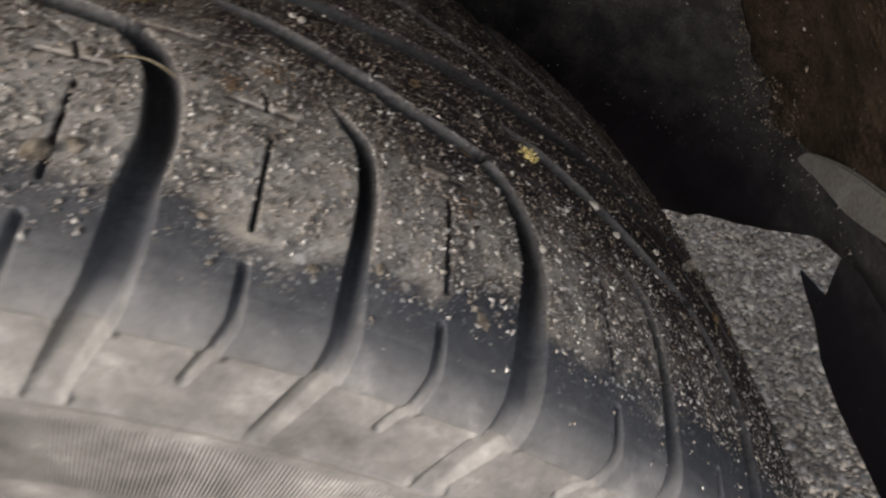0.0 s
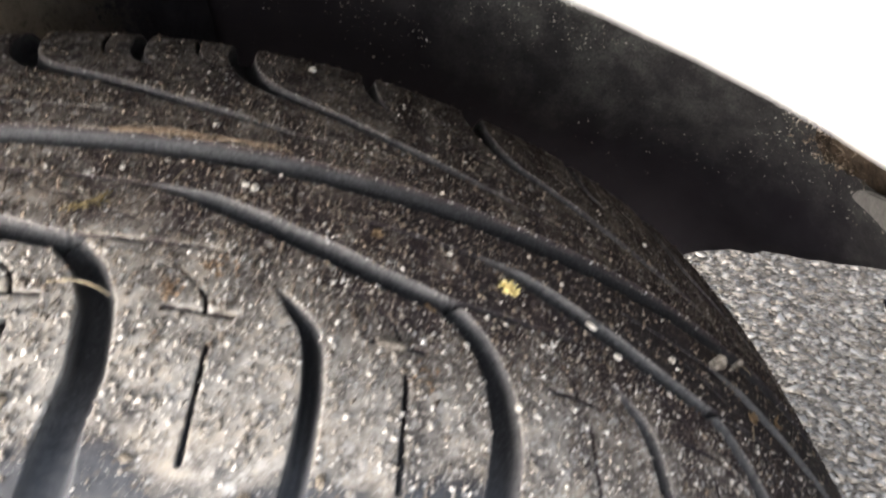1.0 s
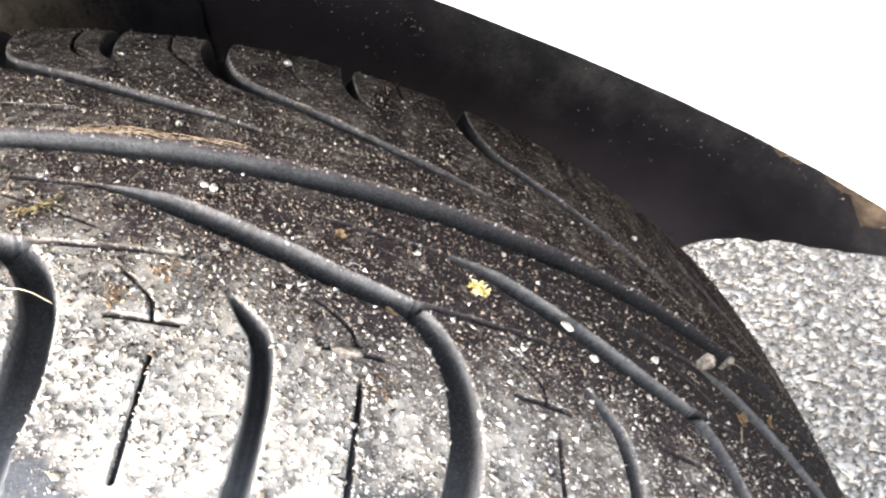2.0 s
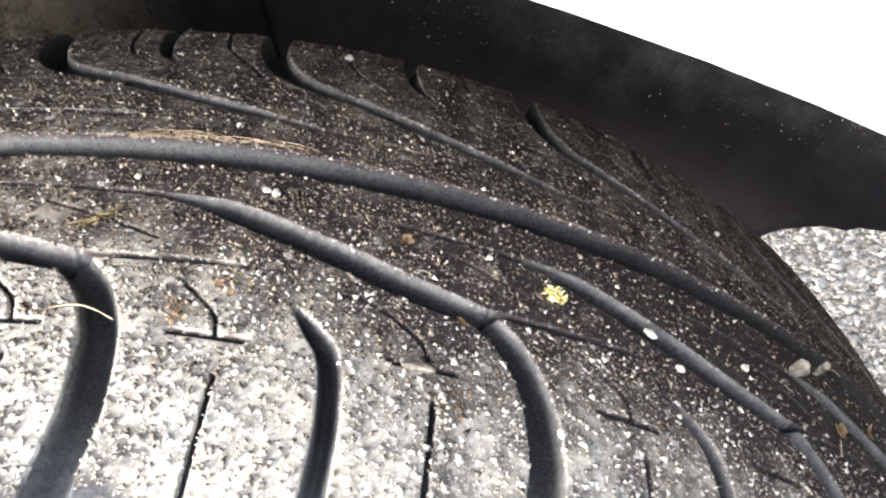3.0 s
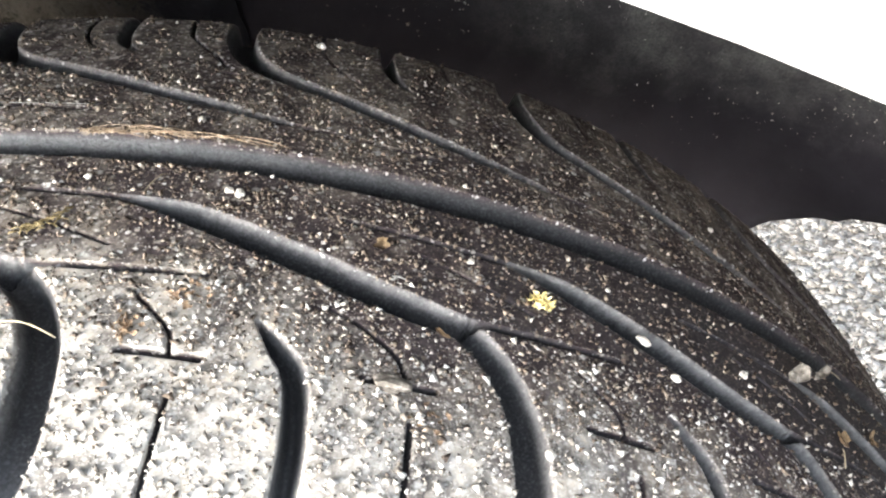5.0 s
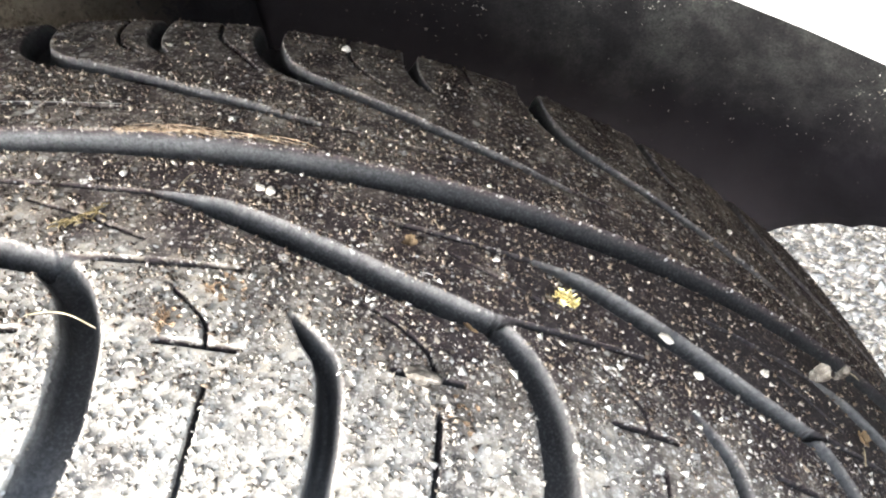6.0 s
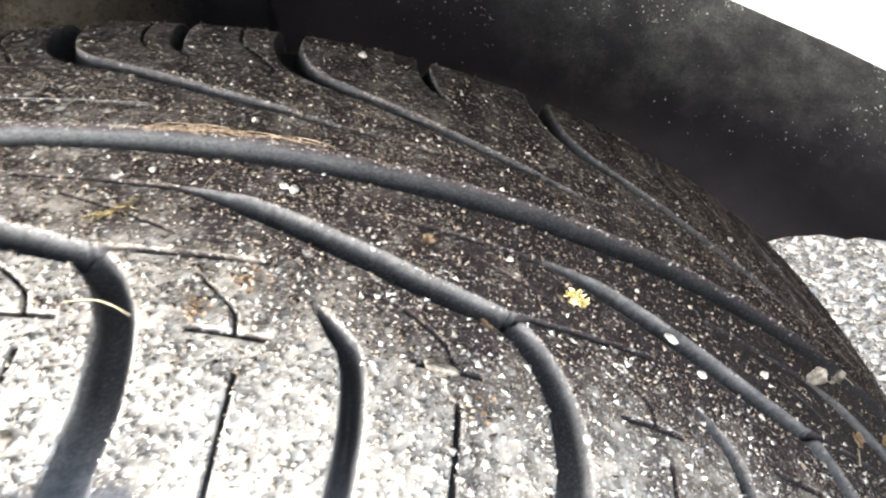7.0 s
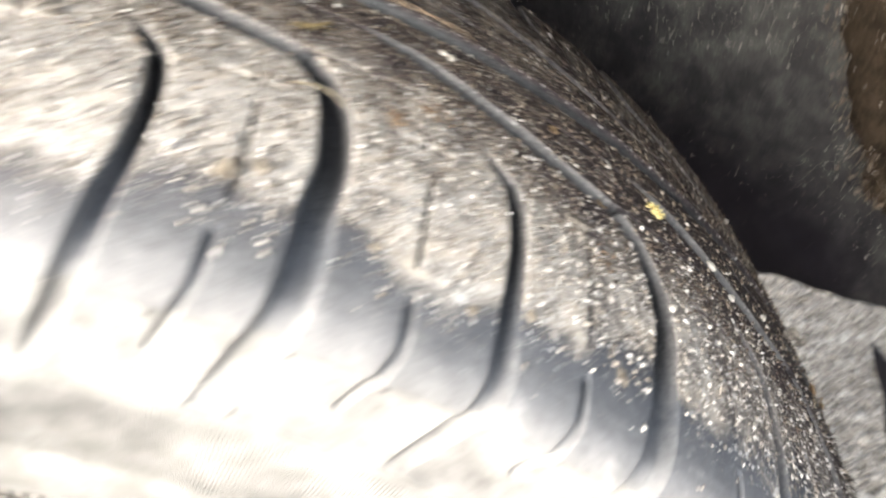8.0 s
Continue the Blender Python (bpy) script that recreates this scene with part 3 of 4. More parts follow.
def shell_end(y, r):
    """The angle at which the liner is cut off, ahead of the wheel."""
    cx, cz, rr = SHELL
    best = radians(100)
    for k in range(400):
        a = radians(30 + 70 * k / 400)
        x, z = cx + r * math.sin(a), cz + r * math.cos(a)
        low = np.interp(y, [-0.08, 0.10, 0.145, 0.185, 0.222, 0.25], [0.469, 0.459, 0.444, 0.417, 0.399, 0.374])
        if y > 0.222:
            low = 0.374 + 0.725 * (x - 0.3) - 5.35 * (x - 0.3) ** 2
        if z < low:
            return a
    return best


def liner():
    """The moulded shell over the wheel and the inner wall behind it."""
    pts = []
    ends = [shell_end(*shell_section(j / 90)) for j in range(91)]
    for k in range(141):
        row = []
        for j in range(91):
            y, r = shell_section(j / 90)
            a = radians(-95) + (ends[j] - radians(-95)) * k / 140
            row.append(shell_point(a, y, r, 0.004))
        pts.append(row)
    me = grid_mesh("arch_liner", np.array(pts), LINER)
    ob = part("arch_liner", me, car, "dusty black moulded plastic arch liner")
    s = ob.modifiers.new("sheet", "SOLIDIFY")
    s.thickness, s.offset = 0.002, 0
    return ob


def wall_mud():
    """A dusty brown crust on the inner wall, over the top of the tyre, with upright folds."""
    pts = []
    for k in range(80):
        row = []
        for j in range(50):
            x, z = -0.22 + 0.25 * k / 79, 0.46 + 0.2 * j / 49
            rim = min(1.0, 4 * min(k, 79 - k) / 79, 4 * min(j, 49 - j) / 49, max(0.0, (79 - k) / 40))
            fold = 0.011 * abs(math.sin(x * 170 + 2 * noise.noise(Vector((x * 20, z * 8, 0)))))
            y = 0.262 - rim * (0.012 + fold) + 0.004 + 0.006 * noise.noise(Vector((x * 60, z * 60, 5)))
            row.append((x, y, z))
        pts.append(row)
    return part("caked_mud", grid_mesh("caked_mud", np.array(pts), CRUST), car, "brown dusty crust on the inner wall")


def mud_edge(a):
    """How far across the mud reaches at the angle a (radians)."""
    return np.interp(a, np.radians([61, 67, 74]), [0.205, 0.199, 0.186])


def mud():
    """Mud caked on the front of the liner, ending in a ragged ridge."""
    pts = []
    for k in range(90):
        row = []
        for j in range(70):
            a = radians(42 + 30 * k / 89)
            edge = mud_edge(a) + 0.006 * noise.noise(Vector((k * 0.12, 3, 1)))
            y = -0.06 + (edge + 0.06) * j / 69
            r = SHELL[2] - (0.006 if 0 < j < 69 and 0 < k < 89 else -0.003) - 0.12 * (1 - math.cos(math.asin(max(0, min(1, (y - 0.13) / 0.13)))))
            ridge = 0.006 * math.exp(-((j - 64) / 4) ** 2)
            row.append(shell_point(a, y, r - ridge, 0.004 + 0.002 * math.sin(j * 1.7 + k)))
        pts.append(row)
    return part("caked_mud", grid_mesh("caked_mud", np.array(pts), MUD), car, "brown dried mud caked on the liner")


def lip_mud():
    """Mud clotted under the fender's rolled edge, ahead of the wheel."""
    cx, cz, rr = ARCH
    pts = []
    for k in range(150):
        a = radians(36 + 34 * k / 149)
        swell = min(1.0, k / 25) * (0.55 + 0.9 * abs(noise.noise(Vector((k * 0.16, 2, 7)))) + 0.7 * abs(noise.noise(Vector((k * 0.6, 5, 1)))))
        row = []
        for j in range(11):
            v = 2 * math.pi * j / 10
            w = 1 + 0.5 * noise.noise(Vector((k * 0.35, math.cos(v) * 1.5, math.sin(v) * 1.5)))
            r = rr + 0.0005 + (0.0009 + 0.0042 * swell) * w * math.cos(v)
            ex, ez = cx + r * math.sin(a), cz + r * math.cos(a)
            row.append((ex, edge_y(min(ex, 0.4)) + 0.0062 + (0.0006 + 0.0042 * swell) * w * math.sin(v), ez))
        pts.append(row)
    return part("caked_mud", grid_mesh("caked_mud", np.array(pts), MUD), car, "clotted mud under the fender's edge")


def on_liner(rng, n):
    """Places on the liner's dusty upper front."""
    cx, cz, rr = SHELL
    p, q = [], []
    for _ in range(n):
        a = radians(rng.uniform(22, 78))
        y, r = shell_section(rng.uniform(0.40, 0.86))
        x, z = cx + r * math.sin(a), cz + r * math.cos(a)
        if rng.random() > np.interp(z + 0.35 * x, [0.52, 0.56, 0.60], [0.02, 0.15, 1.0]):
            continue
        p.append((cx + (r - 0.0016) * math.sin(a), y - 0.0016 * (y > 0.2), cz + (r - 0.0016) * math.cos(a)))
        q.append((-math.sin(a), -0.5, -math.cos(a)))
    return np.array(p), np.array(q)


def on_mud(rng, n):
    """Places along the ragged edge of the mud."""
    cx, cz, rr = SHELL
    a = np.radians(rng.uniform(42, 72, n))
    y = mud_edge(a) - 0.012 + rng.normal(0, 0.009, n)
    r = SHELL[2] - 0.0085 - 0.12 * (1 - np.cos(np.arcsin(np.clip((y - 0.13) / 0.13, 0, 1))))
    return np.stack([cx + r * np.sin(a), y, cz + r * np.cos(a)], 1), np.stack([-np.sin(a), -0.5 + 0 * a, -np.cos(a)], 1)


def plates():
    strip = [(0.150, 0.493), (0.147, 0.497), (0.138, 0.503), (0.125, 0.509), (0.112, 0.514), (0.099, 0.518), (0.083, 0.522), (0.03, 0.538), (-0.05, 0.555),
             (-0.05, 0.54), (0.03, 0.526), (0.068, 0.508), (0.083, 0.503), (0.100, 0.498), (0.114, 0.4965), (0.131, 0.4945), (0.145, 0.4915), (0.149, 0.4915)]
    part("bracket", slab("bracket", strip, 0.003, "x", 0.331, BRACKET, 0.001), car, "light grey plastic bracket strip")
    lip = [(0.183, 0.388), (0.165, 0.382), (0.147, 0.378), (0.126, 0.367), (0.097, 0.362), (0.03, 0.36), (-0.07, 0.36), (-0.07, 0.49), (0.10, 0.475),
           (0.148, 0.447), (0.157, 0.427), (0.154, 0.409), (0.151, 0.396)]
    part("bumper_lip", slab("bumper_lip", lip, 0.003, "x", 0.390, LINER, 0.001), car, "dark lower lip of the bumper")


fender()
liner()
mud()
wall_mud()
lip_mud()
plates()

# ---- the ground ----
ROAD = -0.045     # the tyre is pressed a little flat on it
gm = bpy.data.meshes.new("ground")
bm = bmesh.new()
bmesh.ops.create_grid(bm, x_segments=40, y_segments=40, size=40.0)
bm.to_mesh(gm)
bm.free()
gm.materials.append(ASPHALT)
ground = new("ground", gm)
ground.location.z = ROAD
tagged(ground, "grey chip-sealed asphalt road surface", "road", "", "structure")


def grains(count, place, size, seed, flat=False, low=0.0):
    """Many small grains in one mesh: place(rng, n) gives points and normals, size(rng, n) radii."""
    rng = np.random.default_rng(seed)
    p, nrm = place(rng, count)
    n = len(p)
    r = size(rng, n)
    if flat:      # stubby splinters with four sides
        base = np.array([(1, 0, -0.4), (-0.6, 0.9, -0.4), (-0.6, -0.9, -0.3), (0.1, 0, 0.9)], float)
        tri = np.array([(0, 2, 1), (0, 1, 3), (1, 2, 3), (2, 0, 3)])
    else:
        base = np.array([(1, 0, 0), (-1, 0, 0), (0, 1, 0), (0, -1, 0), (0, 0, 1), (0, 0, -1)], float)
        tri = np.array([(0, 2, 4), (2, 1, 4), (1, 3, 4), (3, 0, 4), (2, 0, 5), (1, 2, 5), (3, 1, 5), (0, 3, 5)])
    turn = rng.normal(size=(n, 3, 3))
    turn = np.linalg.qr(turn)[0]
    shape = base[None] * (0.45 + 1.0 * rng.random((n, len(base), 1)))
    shape *= 0.6 + 0.9 * rng.random((n, 1, 3)) if flat else 1.0
    shape[:, :, 2] *= (0.6 + 0.5 * rng.random((n, 1)))
    v = np.einsum("nij,nkj->nki", turn, shape) * r[:, None, None]
    if low:
        v[:, :, 2] *= low
    v = v + p[:, None] + nrm[:, None] * (r * 0.35)[:, None, None]
    f = (tri[None] + len(base) * np.arange(n)[:, None, None]).reshape(-1, 3)
    return v.reshape(-1, 3), f


def tri_mesh(name, v, f, material_):
    me = bpy.data.meshes.new(name)
    me.vertices.add(len(v))
    me.vertices.foreach_set("co", v.astype(np.float32).ravel())
    me.loops.add(f.size)
    me.loops.foreach_set("vertex_index", f.ravel().astype(np.int32))
    me.polygons.add(len(f))
    me.polygons.foreach_set("loop_start", np.arange(0, f.size, 3, dtype=np.int32))
    me.materials.append(material_)
    me.update(calc_edges=True)
    return me


def on_ground(rng, n):
    fade = 0.16 * np.abs(rng.normal(size=(n, 2)))     # thinning out towards the edges
    p = np.stack([0.35 + 1.08 * rng.random(n) + fade[:, 0] * rng.choice([-0.5, 1.0], n), 0.12 + 1.43 * rng.random(n) + fade[:, 1] * rng.choice([-0.6, 1.0], n), np.full(n, ROAD - 0.0006)], 1)
    return p, np.tile((0.0, 0.0, 1.0), (n, 1))


v, f = grains(70000, on_ground, lambda g, n: 0.0034 + 0.0050 * g.random(n) ** 1.5, 5, True, 0.42)
tagged(new("asphalt_chippings", tri_mesh("asphalt_chippings", v, f, CHIP)), "pale grey stone chippings set in the asphalt", "gravel", "", "stuff")


v, f = grains(9000, on_liner, lambda g, n: 0.0002 + 0.0006 * g.random(n) ** 3, 8, True)
part("mud_specks", tri_mesh("mud_specks", v, f, SAND), car, "pale specks of dried mud on the liner")["kind"] = "stuff"
v, f = grains(2200, on_mud, lambda g, n: 0.0003 + 0.0010 * g.random(n) ** 3.5, 9, True)
part("mud_specks", tri_mesh("mud_specks", v, f, GRIT), car, "tan specks of sand in the mud")["kind"] = "stuff"


def on_tread(rng, n, spread=(0, 0.03, 0.22, 0.84, 1.0), along=(-45, -30, -7, 70, 120)):
    th = -5 + 65 * rng.random(n)
    yy = np.interp(rng.random(n), spread, along)
    k = rng.integers(0, 2600, n)      # most grains lie in loose clusters
    cluster = rng.random(n) < 0.68
    ct, cy = th[k], yy[k]
    th = np.clip(np.where(cluster, ct + rng.normal(0, 0.34, n), th), -5, 61)
    yy = np.clip(np.where(cluster, cy + rng.normal(0, 2.0, n), yy), -91, 125)
    d = DEPTH[np.searchsorted(fine, th), np.searchsorted(across, yy)]     # keep most grains out of the grooves
    thin = np.interp(th, [5, 22, 36, 50, 60], [1.0, 0.96, 0.52, 0.24, 0.16]) * np.interp(yy, [70, 100], [1.0, 0.6])     # fewer where the tread turns down
    keep = ((d < 0.25) | (rng.random(n) < 0.004)) & (rng.random(n) < thin)
    th, yy, d = np.radians(th[keep]), yy[keep], d[keep]
    y, r, ny, nr = profile(yy)
    y, r = y - d / 1000 * ny, r - d / 1000 * nr
    turn = np.array(WHEEL.to_3x3()).T
    p = np.stack([r * np.sin(th), y, r * np.cos(th)], 1) @ turn + np.array(WHEEL.translation)
    q = np.stack([nr * np.sin(th), ny, nr * np.cos(th)], 1) @ turn
    return p, q


DEPTH = groove_depth(fine, across)[0]
v, f = grains(115000, on_tread, lambda g, n: 0.00009 + 0.00076 * g.random(n) ** 7.5, 6, True)
tagged(new("road_grit", tri_mesh("road_grit", v, f, GRIT)), "pale sandy road grit sprinkled over the tread", "grit", "", "stuff")


def on_shoulder(rng, n):
    return on_tread(rng, n, (0, 0.01, 0.05, 0.74, 1.0), (-84, -74, -64, -32, -8))


v, f = grains(34000, on_shoulder, lambda g, n: 0.00012 + 0.00085 * g.random(n) ** 5, 7, True)
tagged(new("road_dust", tri_mesh("road_dust", v, f, SAND)), "pale dried dust in crumbs on the outer tread blocks", "dust", "", "stuff")


# ---- loose things on the tread ----
STONE = mat_speckled("white_stone", (0.44, 0.41, 0.35), (0.72, 0.69, 0.63), 500, 0.8, 0.3, 0.0002)
TAN = mat_speckled("tan_stone", (0.17, 0.143, 0.108), (0.33, 0.288, 0.232), 500, 0.9, 0.2, 0.0003)
YELLOW = mat_speckled("yellow_petal", (0.70, 0.58, 0.24), (0.86, 0.80, 0.50), 700, 0.8, 0.2, 0.0002)
DRY = mat_speckled("dry_leaf", (0.17, 0.115, 0.065), (0.36, 0.26, 0.155), 600, 0.85, 0.2, 0.0002)
MOSS = mat_speckled("dry_moss", (0.25, 0.19, 0.09), (0.46, 0.37, 0.20), 900, 0.9, 0.2, 0.0004)
RUST = mat_speckled("rusty_moss", (0.23, 0.155, 0.098), (0.43, 0.315, 0.20), 900, 0.9, 0.2, 0.0003)
GREYLEAF = mat_speckled("grey_flake", (0.11, 0.097, 0.08), (0.25, 0.225, 0.195), 600, 0.85, 0.2, 0.0002)
NEEDLE = mat_speckled("dry_needle", (0.26, 0.185, 0.12), (0.52, 0.41, 0.30), 900, 0.8, 0.2, 0.0001)
FIBRE = mat_speckled("pale_fibre", (0.30, 0.29, 0.27), (0.45, 0.44, 0.41), 900, 0.7, 0.3, 0.0001)
STRAW = mat_speckled("straw", (0.36, 0.30, 0.19), (0.56, 0.48, 0.34), 900, 0.6, 0.4, 0.0001)


def spot(theta, yy, turn=0.0, lift=0.0):
    """The pose of a thing that lies on the tread: z is the surface's outward direction."""
    y, r, ny, nr = (float(k) for k in profile(np.array(yy)))
    a = radians(theta)
    z = Vector((nr * math.sin(a), ny, nr * math.cos(a))).normalized()
    x = Vector((math.cos(a), 0, -math.sin(a)))
    w = z.cross(x).normalized()
    x = w.cross(z)
    m = Matrix((x, w, z)).transposed().to_4x4()
    m.translation = Vector((r * math.sin(a), y, r * math.cos(a))) + z * lift
    return WHEEL @ m @ pose(0, 0, 0, 0, 0, turn)


def pebble_mesh(sx, sy, sz, seed, mat_):
    bm = bmesh.new()
    bmesh.ops.create_icosphere(bm, subdivisions=3, radius=1.0)
    for vert in bm.verts:
        k = 1 + 0.35 * noise.noise(vert.co * 1.3 + Vector((seed * 3.7, 0, 0))) + 0.12 * noise.noise(vert.co * 4 + Vector((0, seed, 0)))
        vert.co = Vector((vert.co.x * sx, vert.co.y * sy, vert.co.z * sz)) * k
    me = bpy.data.meshes.new("pebble")
    bm.to_mesh(me)
    bm.free()
    me.materials.append(mat_)
    return me


def flake_mesh(length, width, curl, seed, mat_, lobes=0.25):
    """A thin curled flake with an uneven outline and a top and underside."""
    rng = random.Random(seed)
    n, m = 28, 6
    ph = [rng.uniform(0, 6.28) for _ in range(4)]
    verts, faces = [], []
    for side in (1, -1):
        for j in range(m + 1):
            q = j / m
            for i in range(n):
                a = 2 * math.pi * i / n
                k = q * (1 + lobes * (math.sin(3 * a + ph[0]) * 0.6 + math.sin(5 * a + ph[1]) * 0.5 + math.sin(9 * a + ph[2]) * 0.3))
                x, y = length / 2 * k * math.cos(a), width / 2 * k * math.sin(a)
                z = curl * ((x / length * 2) ** 2 + 0.5 * (y / width * 2) ** 2) + 0.12 * width * noise.noise(Vector((x * 700, y * 700, seed)))
                verts.append((x, y, z + side * 0.00012 * (1 - q * q) + 0.0003))
    for side in range(2):
        o = side * (m + 1) * n
        for j in range(m):
            for i in range(n):
                f = (o + j * n + i, o + j * n + (i + 1) % n, o + (j + 1) * n + (i + 1) % n, o + (j + 1) * n + i)
                faces.append(f[::-1] if side == 0 else f)
    return mesh_of("flake", verts, faces, mat_)


def tube_mesh(points, radius, mat_):
    verts, faces, k = [], [], 6
    for i, p in enumerate(points):
        d = (Vector(points[min(i + 1, len(points) - 1)]) - Vector(points[max(i - 1, 0)])).normalized()
        u = d.orthogonal().normalized()
        w = d.cross(u)
        r = radius * (0.55 if i in (0, len(points) - 1) else 1)
        verts += [Vector(p) + r * (u * math.cos(2 * math.pi * j / k) + w * math.sin(2 * math.pi * j / k)) for j in range(k)]
    for i in range(len(points) - 1):
        faces += [(i * k + j, i * k + (j + 1) % k, (i + 1) * k + (j + 1) % k, (i + 1) * k + j) for j in range(k)]
    faces += [tuple(range(k))[::-1], tuple((len(points) - 1) * k + j for j in range(k))]
    return mesh_of("tube", verts, faces, mat_)


def lay(name, me, m, label, category, group=""):
    ob = new(name, me)
    ob.matrix_basis = m
    return tagged(ob, label, category, group)


# degrees round, mm across, half sizes in mm, turn, material
PEBBLES = [
    (34.60, 1.4, 1.9, 1.0, 0.8, -25, STONE), (35.81, -7.0, 1.2, 1.1, 0.8, 10, STONE), (39.99, 4.7, 1.3, 1.1, 0.9, 40, STONE),
    (17.70, 18.2, 1.1, 0.9, 0.7, 0, STONE), (18.12, 17.5, 1.2, 1.1, 0.8, 50, STONE), (12.48, 18.2, 0.9, 0.8, 0.6, 0, STONE),
    (27.20, 10.1, 0.75, 0.7, 0.6, 0, STONE), (33.35, 15.3, 0.7, 0.7, 0.5, 0, STONE), (42.36, 73.2, 1.1, 0.9, 0.8, 0, STONE),
    (19.62, 102.6, 1.4, 1.2, 1.0, 0, STONE), (15.63, 46.0, 1.0, 1.0, 0.8, 0, STONE), (29.78, -37.9, 0.9, 1.1, 0.8, 0, STONE),
]
for i, (th, yy, sx, sy, sz, turn, mt) in enumerate(PEBBLES):
    lay("pebble", pebble_mesh(sx / 1000, sy / 1000, sz / 1000, i + 1, mt), spot(th, yy, turn, sz * 0.0005), "small white stone stuck on the tread", "pebble", "white stones on the tread")
CLODS = [
    (24.42, -29.9, 3.9, 1.9, 1.4, 0), (26.56, -69.1, 1.5, 2.2, 0.35, 20), (20.00, -71.8, 1.3, 1.0, 0.7, 30), (22.32, -66.4, 0.9, 1.6, 0.7, 0),
    (16.23, -66.9, 1.2, 0.9, 0.6, 0), (10.93, -61.4, 3.2, 2.2, 1.7, 60), (11.95, -57.8, 1.8, 1.6, 1.2, 0),
]
for i, (th, yy, sx, sy, sz, turn) in enumerate(CLODS):
    lay("clod", pebble_mesh(sx / 1000, sy / 1000, sz / 1000, i + 31, TAN if i else GREYLEAF), spot(th, yy, turn, sz * 0.0003), "tan crumb of dried earth on the tread" if i else "grey-brown clod wedged in a sipe", "earth clod", "earth crumbs on the tread")
petal = thing("yellow_petal", "crumpled yellow petal stuck on the tread", "petal")
petal.matrix_basis = spot(29.95, 1.8, -18, 0.0004)
rng = random.Random(4)
for i in range(17):
    away, turn = math.sqrt(i / 17), 2.4 * i
    dx, dy = 3.1 * away * math.cos(turn), 1.7 * away * math.sin(turn)
    ob = part("lobe", flake_mesh(rng.uniform(1.6, 2.9) / 1000, rng.uniform(1.1, 2.0) / 1000, 0.0006, 50 + i, YELLOW, 0.4), petal)
    ob.matrix_basis = pose(dx / 1000, dy / 1000, rng.uniform(0.0001, 0.0011), rng.uniform(-40, 40), rng.uniform(-40, 40), rng.uniform(0, 180))
FLAKES = [
    ("leaf_scrap", 23.64, 8.1, 4.6, 3.0, 0.0008, 65, DRY, "tan scrap of dry leaf on the tread"), 
    ("leaf_scrap", 26.03, -14.6, 3.6, 1.3, 0.0005, -30, DRY, "tan scrap of dry leaf on the tread"), ("leaf_scrap", 45.86, -0.5, 5.5, 4.2, 0.0015, 30, DRY, "brown dry seed case on the tread"),
    ("leaf_scrap", 49.43, 9.1, 6.0, 3.2, 0.0012, 80, DRY, "brown dry seed case on the tread"),
]
for i, (nm, th, yy, ln, wd, curl, turn, mt, lb) in enumerate(FLAKES):
    lay(nm, flake_mesh(ln / 1000, wd / 1000, curl, 70 + i, mt), spot(th, yy, turn, 0.0001), lb, "leaf", "leaf scraps on the tread")


for i, (th, yy, ln, wd, tilt) in enumerate(((43.74, 13.7, 4.6, 6.4, 50), (46.01, 21.2, 2.4, 6.4, 42))):
    m = spot(th, yy, -53 + 8 * i, wd * 0.00042) @ pose(0, 0, 0, tilt, 0, 0)
    lay("leaf_scrap", flake_mesh(ln / 1000, wd / 1000, 0.0012, 90 + i, GREYLEAF, 0.12), m, "grey flake of dead leaf standing on the tread", "leaf", "leaf scraps on the tread")
rng = random.Random(21)
for th, yy, n in ((17.5, -16.2, 20), (15.95, -25.2, 10), (25.6, -37.0, 10)):
    for i in range(n):
        lay("moss_crumb", flake_mesh(rng.uniform(0.7, 2.0) / 1000, rng.uniform(0.5, 1.2) / 1000, 0.0003, 200 + i, RUST), spot(th + rng.gauss(0, 0.36), yy + rng.gauss(0, 1.5), rng.uniform(0, 180), 0.0001) @ pose(0, 0, 0.0002, rng.uniform(-30, 30), rng.uniform(-30, 30)),
            "rust-brown crumb of moss on the tread", "moss", "moss crumbs on the tread")


def tuft(ends, count, spread, length, radius, mat_, label):
    """A flat tuft of dry moss: many short crossing stalks round a line on the tread, in one mesh."""
    (t0, y0), (t1, y1) = ends
    verts, faces = [], []
    for i in range(count):
        u = rng.random()
        th, yy = t0 + (t1 - t0) * u + rng.gauss(0, spread / 8), y0 + (y1 - y0) * u + rng.gauss(0, spread)
        turn, ln = rng.gauss(math.atan2(y1 - y0, (t1 - t0) * 5.9), 0.7), length * rng.uniform(0.4, 1.0)
        line = []
        for k in range(5):
            w = (k / 4 - 0.5) * ln
            line.append(spot(th + w * math.cos(turn) / 5.9, yy + w * math.sin(turn), 0, radius + 0.0007 * math.sin(math.pi * k / 4) * rng.random()).translation)
        me = tube_mesh(line, radius * rng.uniform(0.7, 1.4), mat_)
        o = len(verts)
        verts += [tuple(q.co) for q in me.vertices]
        faces += [tuple(o + q for q in pl_.vertices) for pl_ in me.polygons]
        bpy.data.meshes.remove(me)
    return tagged(new("moss_tuft", mesh_of("moss_tuft", verts, faces, mat_)), label, "moss", "moss tufts on the tread")


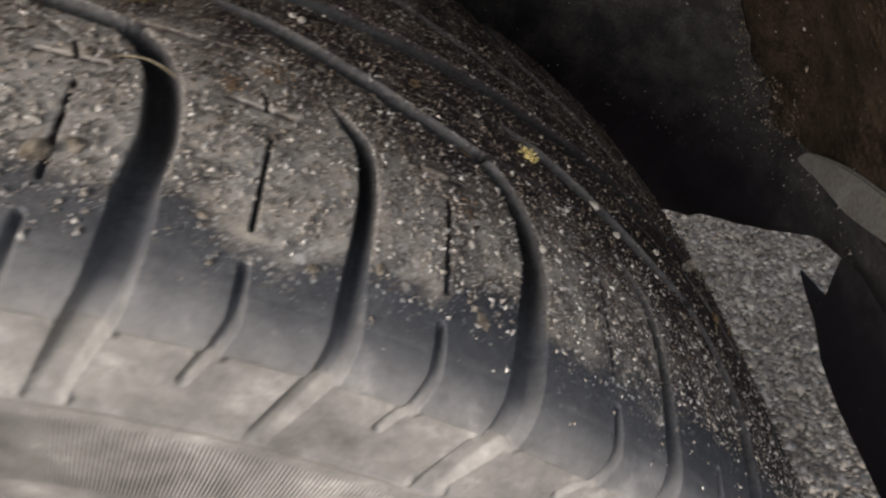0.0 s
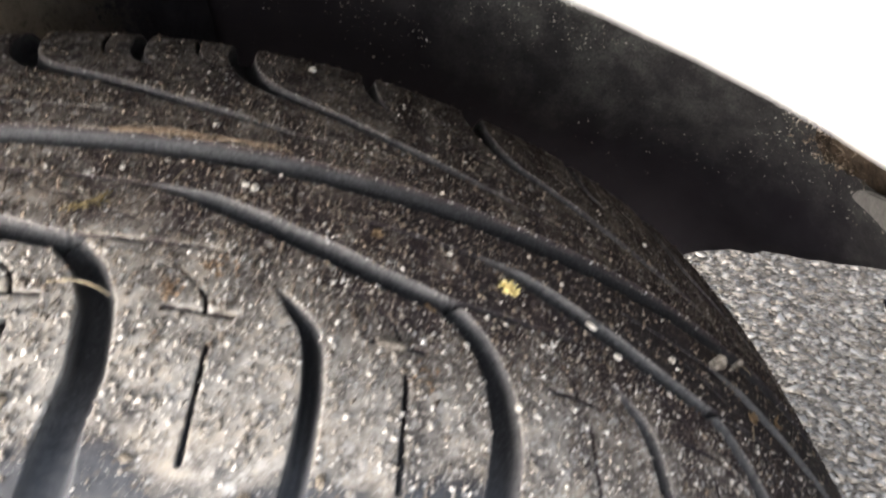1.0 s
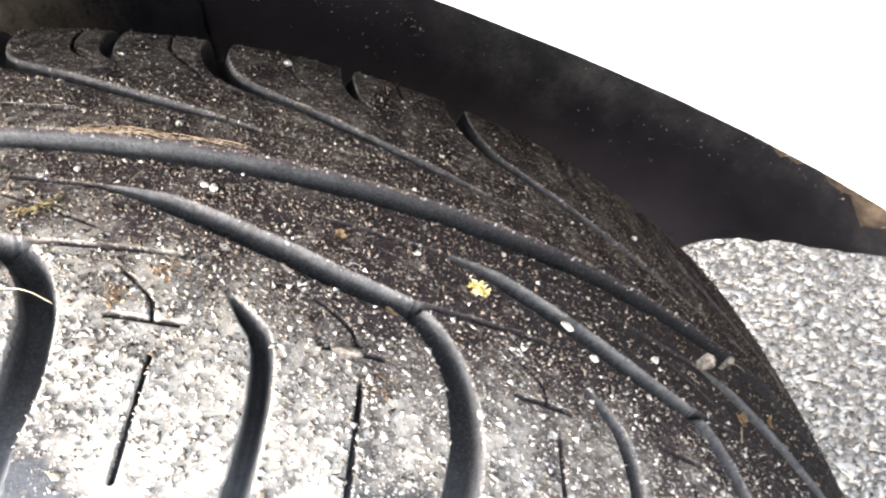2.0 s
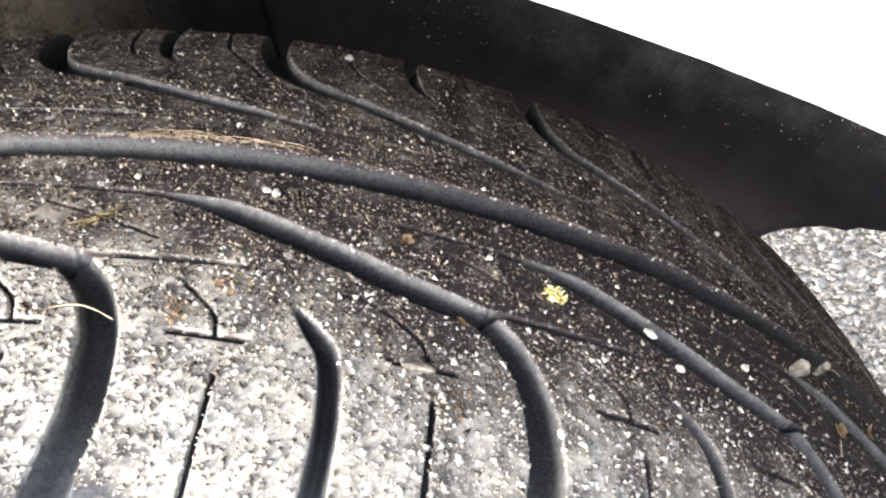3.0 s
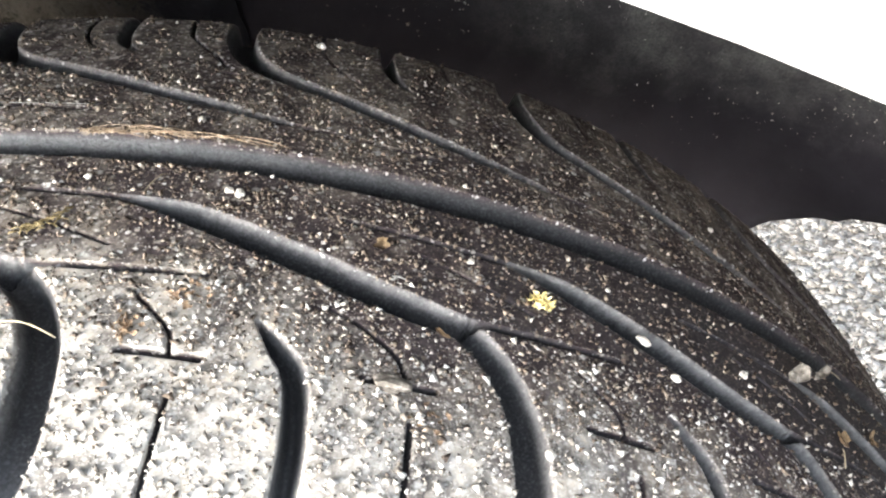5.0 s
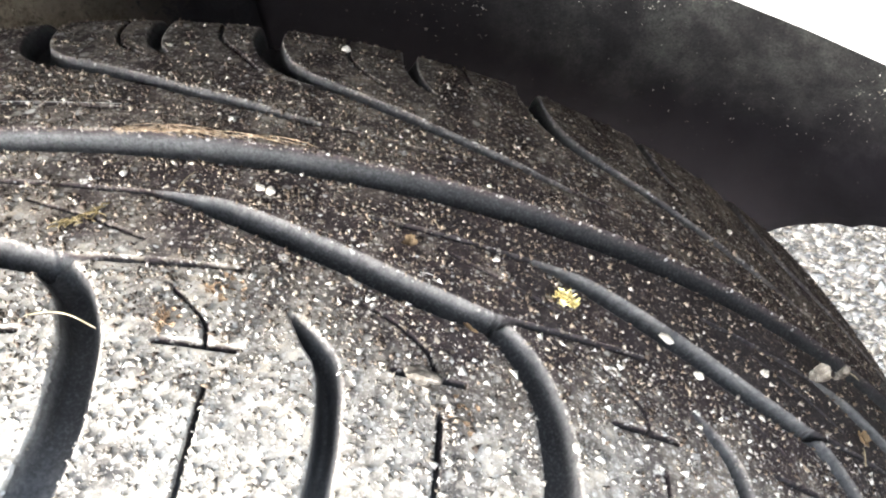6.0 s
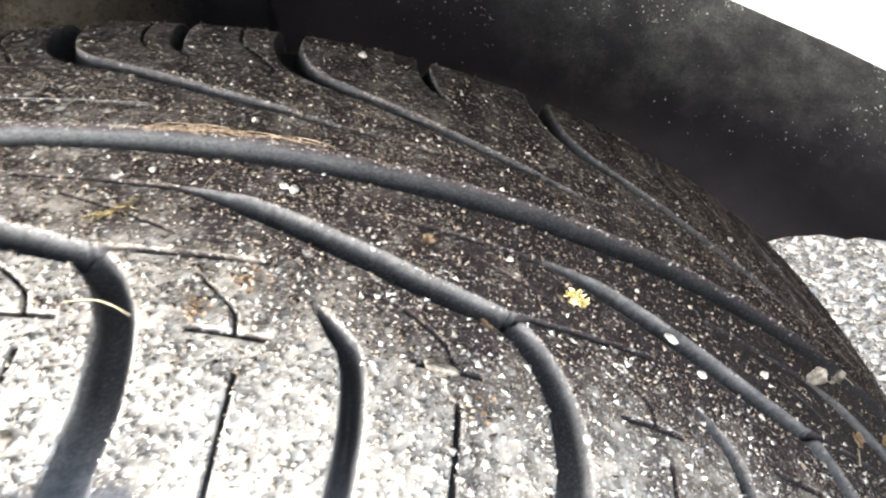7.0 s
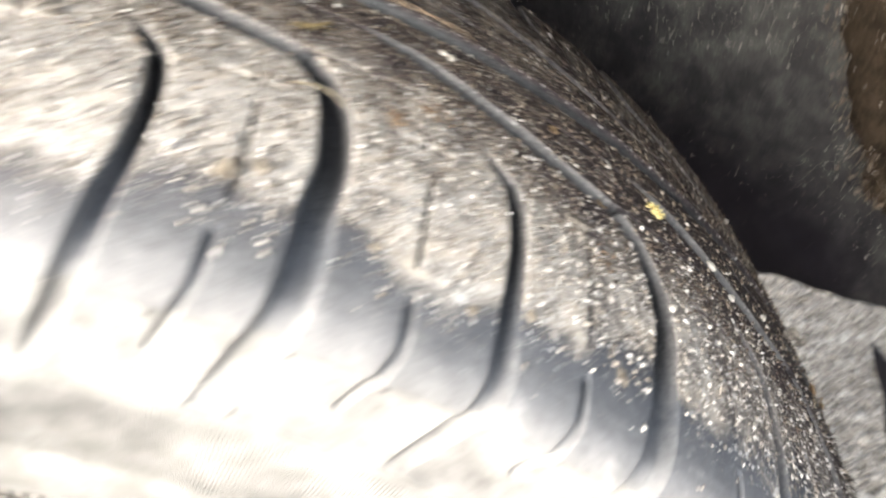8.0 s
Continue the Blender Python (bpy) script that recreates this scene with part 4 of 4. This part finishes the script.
tuft(((11.3, -1.8), (12.5, 6.0)), 34, 0.9, 3.4, 0.00016, MOSS, "yellowish tuft of dry moss lying on the tread")
tuft(((15.8, -22.0), (16.1, -28.4)), 18, 0.7, 2.8, 0.00016, RUST, "rust-brown sprig of moss lying on the tread")
tuft(((11.0, 36.9), (12.6, 37.4)), 22, 0.6, 4.5, 0.00011, NEEDLE, "tangle of pale dry needles at the groove's edge")


def strand(name, ends, rise, radius, mat_, label, category, group="", sway=1.2):
    """A thin stalk between two places on the tread, bowed outwards."""
    (t0, y0), (t1, y1) = ends
    pts = []
    for i in range(13):
        u = i / 12
        bow = math.sin(math.pi * u)
        pts.append(spot(t0 + (t1 - t0) * u, y0 + (y1 - y0) * u + sway * bow, 0, radius + rise * bow).translation)
    return tagged(new(name, tube_mesh(pts, radius, mat_)), label, category, group)


strand("straw", ((11.79, -27.4), (14.11, -29.3)), 0.0012, 0.00016, STRAW, "pale bowed straw lying across a groove", "straw")
strand("straw", ((45.78, -3.1), (45.26, -10.2)), 0.0006, 0.0002, STRAW, "thin dry stalk of a seed case", "straw")
rng = random.Random(9)
for i in range(24):
    t0 = rng.choice((rng.uniform(11.1, 13.3), rng.uniform(11.1, 16.7)))
    y0 = 37.0 + (t0 - 11.1) * 0.42 + rng.uniform(-1.2, 1.4)
    strand("dry_needle", ((t0, y0), (t0 + rng.uniform(2.0, 4.2), y0 + rng.uniform(-0.6, 1.6))), rng.uniform(0.0001, 0.0007), 0.00011, NEEDLE, "thin brown dry needle beside the main groove", "needle", "dry needles beside the groove")
strand("fibre", ((4.41, 50.9), (11.15, 49.8)), 0.0001, 0.0001, FIBRE, "fine pale fibre stuck along the tread", "fibre", sway=-0.7)
strand("straw", ((14.71, 14.7), (15.08, 21.5)), 0.0003, 0.00013, STRAW, "short tan stalk lying on the tread", "straw", sway=0.3)
strand("straw", ((47.51, 29.0), (49.40, 31.7)), 0.0006, 0.00018, STRAW, "short tan stalk lying on the tread", "straw", sway=0.3)
for ends, rise in ((((24.13, -1.9), (24.50, -0.4)), 0.0002), (((24.13, -0.7), (24.79, -1.2)), 0.0001), (((24.23, -2.0), (24.41, -0.1)), 0.0001)):
    strand("lint", ends, rise, 0.00014, FIBRE, "tuft of pale lint caught at a groove's edge", "lint", "lint at the groove", sway=0.3)
